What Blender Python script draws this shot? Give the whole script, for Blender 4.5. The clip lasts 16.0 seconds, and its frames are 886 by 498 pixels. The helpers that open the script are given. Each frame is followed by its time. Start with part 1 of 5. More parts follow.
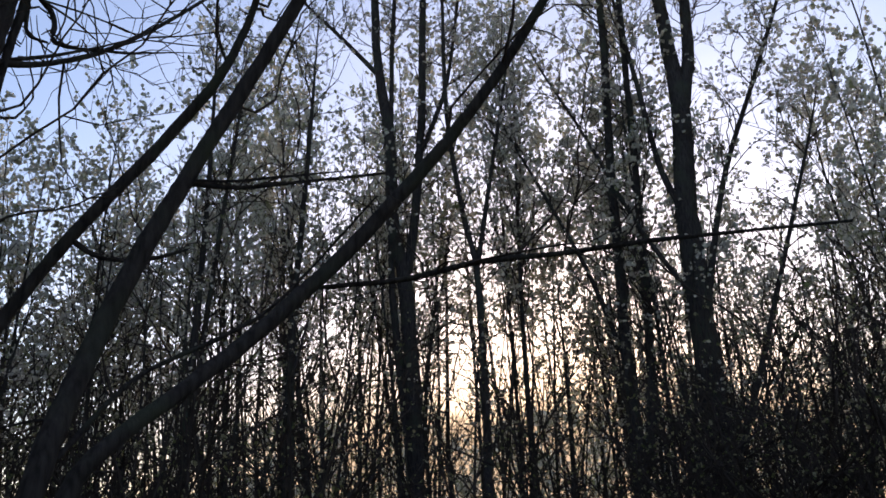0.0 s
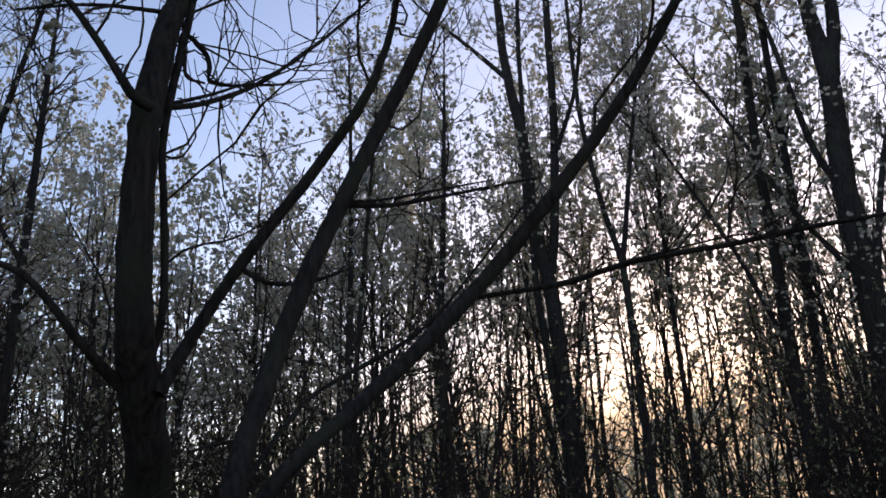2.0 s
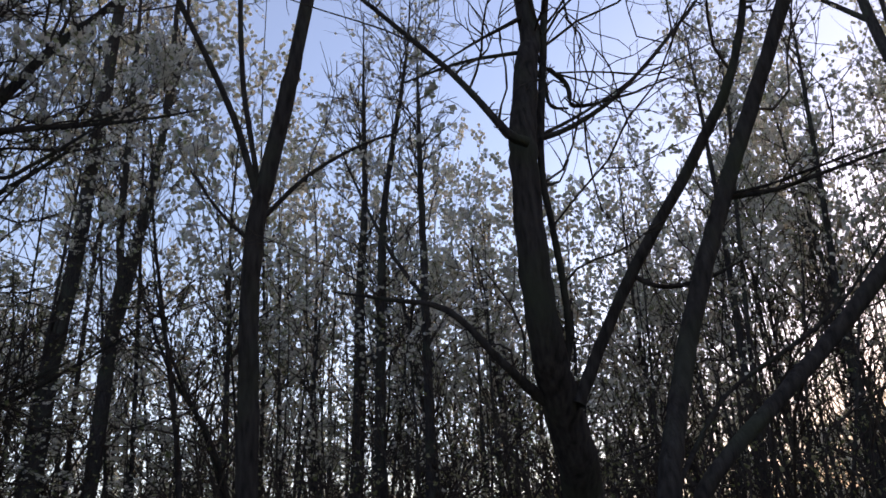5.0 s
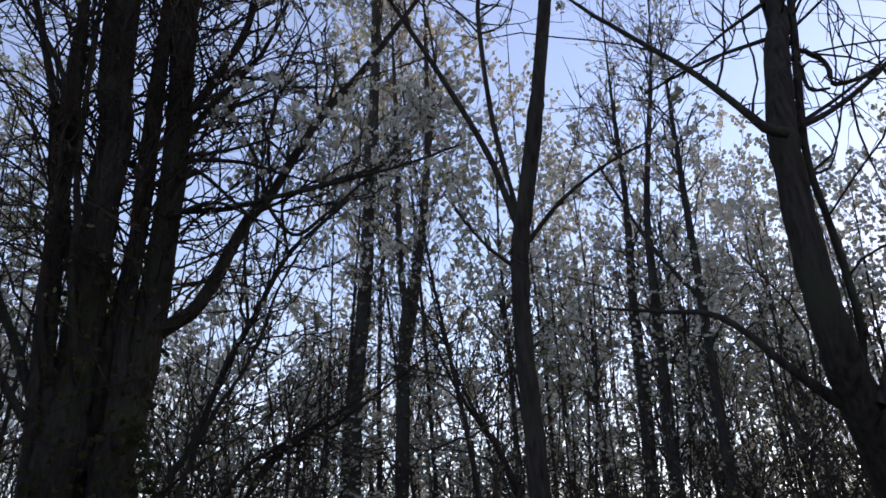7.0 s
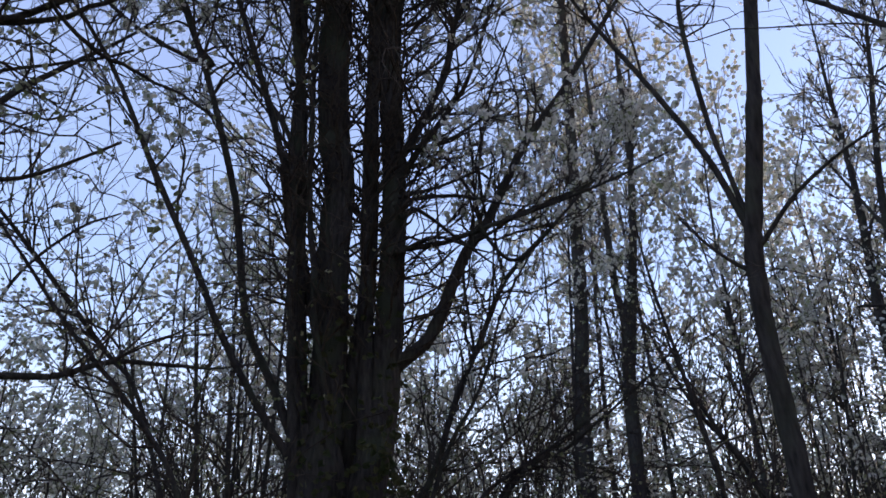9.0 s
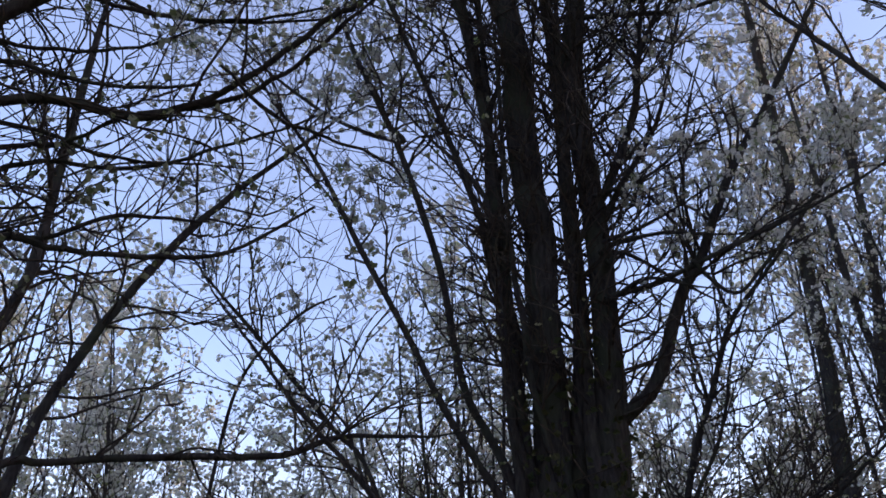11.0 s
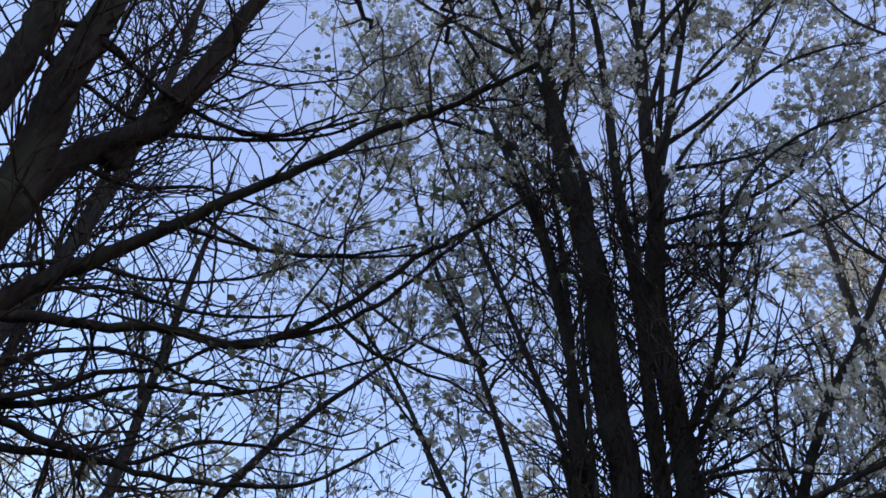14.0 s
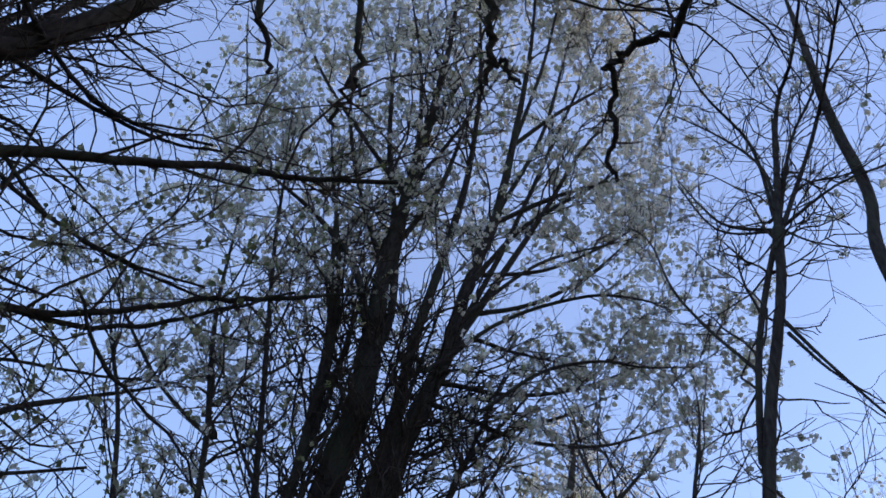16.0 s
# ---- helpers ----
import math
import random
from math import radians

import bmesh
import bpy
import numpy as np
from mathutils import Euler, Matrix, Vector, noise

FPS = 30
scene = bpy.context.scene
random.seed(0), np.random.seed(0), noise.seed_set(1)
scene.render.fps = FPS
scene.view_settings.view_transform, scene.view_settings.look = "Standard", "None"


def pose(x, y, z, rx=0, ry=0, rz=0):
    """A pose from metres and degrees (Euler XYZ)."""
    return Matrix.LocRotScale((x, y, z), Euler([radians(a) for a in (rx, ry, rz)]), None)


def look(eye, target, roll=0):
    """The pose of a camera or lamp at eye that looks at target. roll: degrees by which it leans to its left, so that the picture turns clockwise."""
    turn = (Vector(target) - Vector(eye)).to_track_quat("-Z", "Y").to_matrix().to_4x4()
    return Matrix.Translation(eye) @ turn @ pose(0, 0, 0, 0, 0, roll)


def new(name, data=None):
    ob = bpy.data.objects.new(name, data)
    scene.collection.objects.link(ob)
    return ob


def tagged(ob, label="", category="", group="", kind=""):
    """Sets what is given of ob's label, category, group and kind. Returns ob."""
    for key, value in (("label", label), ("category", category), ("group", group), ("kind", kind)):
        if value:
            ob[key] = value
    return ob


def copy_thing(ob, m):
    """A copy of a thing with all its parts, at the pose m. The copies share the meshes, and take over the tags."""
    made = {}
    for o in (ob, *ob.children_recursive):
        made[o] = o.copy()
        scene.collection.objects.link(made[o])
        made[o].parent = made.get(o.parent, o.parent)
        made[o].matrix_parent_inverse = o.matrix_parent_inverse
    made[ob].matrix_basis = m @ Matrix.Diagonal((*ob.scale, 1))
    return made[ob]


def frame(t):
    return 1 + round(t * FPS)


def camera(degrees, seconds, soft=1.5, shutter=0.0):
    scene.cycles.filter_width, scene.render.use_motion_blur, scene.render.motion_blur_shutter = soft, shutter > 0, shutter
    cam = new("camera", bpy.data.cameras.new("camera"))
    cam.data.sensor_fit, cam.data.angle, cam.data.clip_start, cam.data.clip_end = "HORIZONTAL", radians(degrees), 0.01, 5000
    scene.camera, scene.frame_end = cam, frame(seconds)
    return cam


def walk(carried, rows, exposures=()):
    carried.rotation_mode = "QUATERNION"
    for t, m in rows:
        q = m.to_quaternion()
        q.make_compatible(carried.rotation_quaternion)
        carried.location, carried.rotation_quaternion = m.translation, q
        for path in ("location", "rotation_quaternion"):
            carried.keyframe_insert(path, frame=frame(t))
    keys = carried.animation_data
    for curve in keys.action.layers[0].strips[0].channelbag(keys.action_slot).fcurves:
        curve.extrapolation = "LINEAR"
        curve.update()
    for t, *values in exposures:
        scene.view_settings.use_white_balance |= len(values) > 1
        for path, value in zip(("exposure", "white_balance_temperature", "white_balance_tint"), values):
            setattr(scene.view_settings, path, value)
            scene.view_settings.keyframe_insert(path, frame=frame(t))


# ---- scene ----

# The camera and its way: a hand-held turn to the left, then up into the crowns.
cam = camera(54.86, 16.0, soft=1.62)
PATH = [
    (0.0, -0.000, 0.016, 1.603, 110.20, 3.52, 0.50),
    (0.5, -0.025, 0.039, 1.599, 110.14, 3.53, 2.32),
    (1.0, -0.052, 0.051, 1.609, 110.43, 3.97, 5.10),
    (1.5, -0.076, 0.046, 1.623, 110.86, 4.38, 8.24),
    (2.0, -0.084, 0.024, 1.636, 111.08, 4.29, 10.63),
    (2.5, -0.099, -0.013, 1.643, 111.23, 4.34, 13.86),
    (3.0, -0.129, -0.057, 1.641, 111.51, 4.79, 18.77),
    (3.5, -0.146, -0.096, 1.637, 112.04, 4.69, 23.34),
    (4.0, -0.171, -0.129, 1.625, 112.33, 4.24, 27.02),
    (4.2, -0.187, -0.135, 1.617, 112.45, 4.25, 28.85),
    (6.3, -0.015, -0.171, 1.641, 114.28, 3.16, 48.96),
    (6.5, -0.010, -0.182, 1.640, 114.41, 3.04, 50.85),
    (7.0, -0.032, -0.208, 1.641, 114.91, 3.15, 55.66),
    (7.5, -0.028, -0.232, 1.637, 115.55, 2.93, 59.91),
    (8.0, -0.030, -0.263, 1.648, 115.81, 2.47, 63.32),
    (8.5, -0.040, -0.296, 1.637, 116.10, 2.48, 66.83),
    (9.0, -0.037, -0.326, 1.638, 116.97, 2.42, 70.56),
    (9.2, -0.040, -0.335, 1.647, 117.50, 2.26, 72.35),
    (11.3, -0.276, -0.220, 1.594, 123.06, 1.43, 88.64),
    (11.5, -0.269, -0.222, 1.593, 123.50, 1.26, 90.22),
    (12.0, -0.275, -0.241, 1.603, 124.73, 0.92, 93.69),
    (12.5, -0.257, -0.257, 1.617, 127.61, 0.47, 95.14),
    (13.0, -0.235, -0.257, 1.628, 131.15, 0.20, 94.79),
    (13.5, -0.221, -0.264, 1.642, 134.27, -0.99, 92.77),
    (14.0, -0.219, -0.269, 1.650, 136.72, -2.70, 89.42),
    (14.5, -0.229, -0.265, 1.660, 139.29, -4.86, 83.85),
    (15.0, -0.235, -0.258, 1.666, 142.19, -6.78, 76.21),
    (15.5, -0.252, -0.245, 1.671, 144.88, -8.23, 68.18),
    (16.0, -0.249, -0.236, 1.649, 147.31, -9.34, 60.57),
]
walk(cam, [(t, pose(x, y, z, rx, ry, rz)) for t, x, y, z, rx, ry, rz in PATH],
     exposures=[(0.0, 2.46, 7800, 12), (2.0, 2.43, 8000, 14), (4.0, 2.62, 8300, 17), (7.0, 3.03, 7950, 18), (9.0, 3.25, 7600, 19), (12.0, 3.22, 7550, 22), (14.0, 3.3, 7100, 16), (16.0, 3.2, 6750, 13)])

# World: low sun behind the wood to the right of the first view, bright thin haze around it.
SUN_AZ = radians(8)       # to the right of +y
SUN_EL = radians(4)
world = bpy.data.worlds.new("evening_sky")
scene.world = world
world.use_nodes = True
wn, wl = world.node_tree.nodes, world.node_tree.links
sky = wn.new("ShaderNodeTexSky")
sky.sky_type = "NISHITA"
sky.sun_disc = False
sky.sun_elevation, sky.sun_rotation = SUN_EL, SUN_AZ
sky.air_density, sky.dust_density, sky.ozone_density = 1.0, 1.0, 3.0


def wmath(op, a, b, clamp=False):
    m = wn.new("ShaderNodeMath")
    m.operation, m.use_clamp = op, clamp
    for s, v in zip(m.inputs, (a, b)):
        if isinstance(v, (int, float)):
            s.default_value = v
        else:
            wl.new(v, s)
    return m.outputs[0]


def wrange(v, lo, hi, a, b):
    m = wn.new("ShaderNodeMapRange")
    m.interpolation_type = "SMOOTHSTEP"
    wl.new(v, m.inputs["Value"])
    for k, x in zip(("From Min", "From Max", "To Min", "To Max"), (lo, hi, a, b)):
        m.inputs[k].default_value = x
    return m.outputs[0]


def wadd(base, colour, fac):
    """Adds a colour, weighted, to the sky."""
    c = wn.new("ShaderNodeMix")
    c.data_type, c.blend_type = "RGBA", "ADD"
    wl.new(fac, c.inputs["Factor"])
    wl.new(base, c.inputs["A"])
    c.inputs["B"].default_value = (*colour, 1)
    return c.outputs["Result"]


# Thin evening cloud: pale towards the horizon, white over the sunset, orange low down where the sun went.
coord = wn.new("ShaderNodeTexCoord")
split = wn.new("ShaderNodeSeparateXYZ")
wl.new(coord.outputs["Generated"], split.inputs[0])
dot = wn.new("ShaderNodeVectorMath")
dot.operation = "DOT_PRODUCT"
wl.new(coord.outputs["Generated"], dot.inputs[0])
dot.inputs[1].default_value = (math.sin(SUN_AZ + 0.2), math.cos(SUN_AZ + 0.2), 0.0)
cloud = wn.new("ShaderNodeTexNoise")
cloud.inputs["Scale"].default_value, cloud.inputs["Detail"].default_value = 5.0, 5.0
squash = wn.new("ShaderNodeMapping")
squash.inputs["Scale"].default_value = (1, 1, 3)
wl.new(coord.outputs["Generated"], squash.inputs[0])
wl.new(squash.outputs[0], cloud.inputs["Vector"])
veil = wrange(cloud.outputs["Fac"], 0.3, 0.7, 0.55, 1.1)
height, toward = split.outputs["Z"], dot.outputs["Value"]
tone = wn.new("ShaderNodeMix")
tone.data_type, tone.blend_type = "RGBA", "MULTIPLY"
tone.inputs["Factor"].default_value = 1.0
wl.new(sky.outputs[0], tone.inputs["A"])
tone.inputs["B"].default_value = (1.0, 0.90, 1.02, 1)
air = tone.outputs["Result"]
air = wadd(air, (0.13, 0.095, 0.04), wmath("ADD", 1.0, 0.0))
air = wadd(air, (0.48, 0.425, 0.40), wmath("MULTIPLY", wrange(height, 0.05, 0.46, 1.0, 0.0), veil))
air = wadd(air, (0.28, 0.24, 0.22), wmath("MULTIPLY", wrange(toward, 0.55, 0.97, 0.0, 1.0), veil))
ember = wn.new("ShaderNodeVectorMath")
ember.operation = "DOT_PRODUCT"
wl.new(coord.outputs["Generated"], ember.inputs[0])
ember.inputs[1].default_value = (math.sin(SUN_AZ), math.cos(SUN_AZ), 0.0)
low = wmath("MULTIPLY", wrange(ember.outputs["Value"], 0.82, 0.99, 0.0, 1.0), wrange(height, 0.09, 0.27, 1.0, 0.0))
dusk = wn.new("ShaderNodeMix")
dusk.data_type = "RGBA"
wl.new(wmath("MULTIPLY", low, 1.25, True), dusk.inputs["Factor"])
wl.new(air, dusk.inputs["A"])
dusk.inputs["B"].default_value = (1.34, 1.0, 0.76, 1)
air = dusk.outputs["Result"]
wl.new(air, wn["Background"].inputs[0])
wn["Background"].inputs[1].default_value = 0.12

sun = new("sun", bpy.data.lights.new("sun", "SUN"))
sun.data.energy, sun.data.angle, sun.data.color = 0.2, radians(3), (1.0, 0.72, 0.45)
sun.matrix_world = look((0, 0, 0), (-math.sin(SUN_AZ) * math.cos(SUN_EL), -math.cos(SUN_AZ) * math.cos(SUN_EL), -math.sin(SUN_EL)))


# ---- materials ----
def material(name, rough=0.8):
    m = bpy.data.materials.new(name)
    m.use_nodes = True
    n, l = m.node_tree.nodes, m.node_tree.links
    b = n["Principled BSDF"]
    b.inputs["Roughness"].default_value = rough
    b.inputs["Specular IOR Level"].default_value = 0.2
    return m, n, l, b


def noise_ramp(n, l, vec, scale, stops, detail=4.0):
    t = n.new("ShaderNodeTexNoise")
    t.inputs["Scale"].default_value, t.inputs["Detail"].default_value = scale, detail
    l.new(vec, t.inputs["Vector"])
    r = n.new("ShaderNodeValToRGB")
    while len(r.color_ramp.elements) < len(stops):
        r.color_ramp.elements.new(0.5)
    for e, (p, c) in zip(r.color_ramp.elements, stops):
        e.position, e.color = p, (*c, 1)
    l.new(t.outputs["Fac"], r.inputs[0])
    return t, r


def bark_material(name, dark, light, lichen):
    m, n, l, b = material(name, 0.95)
    b.inputs["Specular IOR Level"].default_value = 0.06
    co = n.new("ShaderNodeTexCoord")
    mp = n.new("ShaderNodeMapping")
    mp.inputs["Scale"].default_value = (1, 1, 0.22)
    l.new(co.outputs["Object"], mp.inputs["Vector"])
    t, r = noise_ramp(n, l, mp.outputs[0], 38, [(0.3, dark), (0.7, light)], 6)
    t2, r2 = noise_ramp(n, l, co.outputs["Object"], 3.1, [(0.48, (0, 0, 0)), (0.72, (1, 1, 1))], 5)
    mix = n.new("ShaderNodeMix")
    mix.data_type = "RGBA"
    l.new(r2.outputs[0], mix.inputs["Factor"])
    l.new(r.outputs[0], mix.inputs["A"])
    mix.inputs["B"].default_value = (*lichen, 1)
    l.new(mix.outputs["Result"], b.inputs["Base Color"])
    bump = n.new("ShaderNodeBump")
    bump.inputs["Strength"].default_value, bump.inputs["Distance"].default_value = 0.8, 0.02
    l.new(t.outputs["Fac"], bump.inputs["Height"])
    l.new(bump.outputs[0], b.inputs["Normal"])
    return m


BARK = bark_material("bark", (0.024, 0.020, 0.019), (0.064, 0.056, 0.052), (0.052, 0.056, 0.040))
TWIG = bark_material("twig_bark", (0.034, 0.027, 0.024), (0.085, 0.066, 0.056), (0.070, 0.060, 0.046))


def petal_material(name, white, green, share):
    m, n, l, b = material(name, 0.65)
    g = n.new("ShaderNodeNewGeometry")
    r = n.new("ShaderNodeValToRGB")
    e = r.color_ramp.elements
    e[0].position, e[0].color = 0.0, (*green, 1)
    e[1].position, e[1].color = 1.0, (*white, 1)
    for p, c in ((share * 0.9, tuple(v * 1.4 for v in green)), (share, tuple(v * 0.85 for v in white))):
        k = e.new(p)
        k.color = (*c, 1)
    l.new(g.outputs["Random Per Island"], r.inputs[0])
    l.new(r.outputs[0], b.inputs["Base Color"])
    tr = n.new("ShaderNodeBsdfTranslucent")
    l.new(r.outputs[0], tr.inputs["Color"])
    mx = n.new("ShaderNodeMixShader")
    mx.inputs[0].default_value = 0.6
    l.new(b.outputs[0], mx.inputs[1])
    l.new(tr.outputs[0], mx.inputs[2])
    l.new(mx.outputs[0], n["Material Output"].inputs["Surface"])
    return m


IVY = petal_material("ivy_leaf", (0.085, 0.085, 0.04), (0.04, 0.05, 0.022), 0.5)
LEAF = petal_material("young_leaf", (0.36, 0.35, 0.22), (0.13, 0.15, 0.065), 0.45)
PETAL = petal_material("blossom", (0.86, 0.82, 0.72), (0.26, 0.28, 0.15), 0.18)
FARPETAL = petal_material("pale_foliage", (0.78, 0.75, 0.64), (0.26, 0.28, 0.15), 0.26)
CROWNPETAL = petal_material("dull_blossom", (0.84, 0.81, 0.71), (0.28, 0.30, 0.16), 0.2)


# ---- mesh builders ----
class Tubes:
    """Gathers many tapered tubes into one mesh."""

    def __init__(self):
        self.v, self.f = [], []

    def add(self, pts, rad, sides):
        pts = np.asarray(pts, float)
        k = len(pts)
        d = np.gradient(pts, axis=0)
        d /= np.linalg.norm(d, axis=1)[:, None] + 1e-9
        ref = np.array([0.0, 0.0, 1.0]) if abs(d[0][2]) < 0.9 else np.array([1.0, 0.0, 0.0])
        a = np.cross(d, ref)
        a /= np.linalg.norm(a, axis=1)[:, None] + 1e-9
        b = np.cross(d, a)
        ang = np.arange(sides) * 2 * math.pi / sides
        ring = pts[:, None] + np.asarray(rad)[:, None, None] * (np.cos(ang)[None, :, None] * a[:, None] + np.sin(ang)[None, :, None] * b[:, None])
        o = sum(len(x) for x in self.v) if not self.v else self.n
        self.v.append(ring.reshape(-1, 3))
        self.n = o + k * sides
        i = np.arange(k - 1)[:, None] * sides
        j = np.arange(sides)[None]
        jn = (j + 1) % sides
        self.f.append((o + np.stack([i + j, i + jn, i + sides + jn, i + sides + j], -1)).reshape(-1, 4))

    def mesh(self, name, mat):
        return quad_mesh(name, np.concatenate(self.v), np.concatenate(self.f), mat, True)


def quad_mesh(name, v, f, mat, smooth=False):
    me = bpy.data.meshes.new(name)
    me.vertices.add(len(v))
    me.vertices.foreach_set("co", np.ascontiguousarray(v, dtype=np.float32).ravel())
    me.loops.add(len(f) * 4)
    me.loops.foreach_set("vertex_index", np.ascontiguousarray(f, dtype=np.int32).ravel())
    me.polygons.add(len(f))
    me.polygons.foreach_set("loop_start", np.arange(len(f), dtype=np.int32) * 4)
    me.polygons.foreach_set("use_smooth", np.full(len(f), smooth))
    me.update(calc_edges=True)
    me.materials.append(mat)
    return me


def petals(name, centres, rng, count, spread, size, mat):
    """Blossom clumps: at each centre a loose ball of petals and young leaves, each a small bent kite that faces outward."""
    c = np.asarray(centres)
    girth = np.repeat(rng.uniform(0.55, 1.35, (len(c), 1)), count, axis=0)
    c = np.repeat(c, count, axis=0)
    n = len(c)
    out = rng.normal(0, 1, (n, 3))
    out /= np.linalg.norm(out, axis=1)[:, None]
    c = c + out * spread * girth * rng.uniform(0.35, 1.15, (n, 1)) * (1.0, 1.0, 0.8)
    tilt = out + rng.normal(0, 0.35, (n, 3))
    a = np.cross(tilt, rng.normal(0, 1, (n, 3)))
    a /= np.linalg.norm(a, axis=1)[:, None]
    b = np.cross(a, tilt)
    b /= np.linalg.norm(b, axis=1)[:, None]
    s = size * rng.uniform(0.65, 1.25, (n, 1))
    drop = out * s * rng.uniform(0.1, 0.5, (n, 1))
    w = rng.uniform(0.6, 1.0, (n, 1))
    v = np.stack([c - a * s - drop, c + b * s * w - a * s * 0.1, c + a * s - drop, c - b * s * w - a * s * 0.1], 1).reshape(-1, 3)
    return quad_mesh(name, v, np.arange(n * 4).reshape(-1, 4), mat)


def smooth_path(pts, per):
    """Catmull-Rom through the control points (columns x, y, z, r)."""
    p = np.asarray(pts, float)
    p = np.vstack([2 * p[0] - p[1], p, 2 * p[-1] - p[-2]])
    out = []
    for i in range(1, len(p) - 2):
        for u in np.arange(per) / per:
            a, b, c, d = p[i - 1:i + 3]
            out.append(0.5 * (2 * b + (c - a) * u + (2 * a - 5 * b + 4 * c - d) * u * u + (3 * b - a - 3 * c + d) * u ** 3))
    out.append(p[-2])
    out = np.array(out)
    out[:, 3] = np.maximum(out[:, 3], 0.002)
    return out


def shoot(rng, start, way, length, r, tubes, tips, level, lift, sides=4, wiggle=0.16, kids=(4, 7), bloom=1.0, fine=2):
    """One twig that wanders and lifts towards the light, with smaller twigs on it; its buds go to tips."""
    k = 6 if level > 1 else 2 + 2 * fine if level else fine + 1
    p, d = np.array(start, float), np.array(way, float)
    pts = [p.copy()]
    for _ in range(k):
        d = d + rng.normal(0, wiggle * 1.35, 3) + np.array([0, 0, lift])
        d /= np.linalg.norm(d)
        p = p + d * length / k
        pts.append(p.copy())
    pts = np.array(pts)
    tubes.add(pts, np.linspace(r, r * 0.45, k + 1), sides if level > 0 else 3)
    if level > 0:
        for _ in range(rng.integers(*kids)):
            u = rng.uniform(0.2, 1.0)
            i = min(int(u * k), k - 1)
            q = pts[i] + (pts[i + 1] - pts[i]) * (u * k - i)
            e = pts[i + 1] - pts[i]
            e /= np.linalg.norm(e)
            s = rng.normal(0, 1, 3)
            s -= e * (s @ e)
            s /= np.linalg.norm(s) + 1e-9
            shoot(rng, q, e * 0.75 + s * 0.7, length * rng.uniform(0.3, 0.55), r * 0.6, tubes, tips, level - 1, lift, 3, wiggle, kids, bloom, fine)
    if rng.random() < bloom:
        for u in rng.uniform(0.25, 1.0, 2):
            i = min(int(u * k), k - 1)
            tips.append(pts[i] + (pts[i + 1] - pts[i]) * (u * k - i) + rng.normal(0, 0.02, 3))


def part(name, me, parent, label=""):
    ob = new(name, me)
    ob.parent = parent
    return tagged(ob, label) if label else ob


STAND = np.array([-0.2, -0.1, 1.7])     # the clearing where one can stand


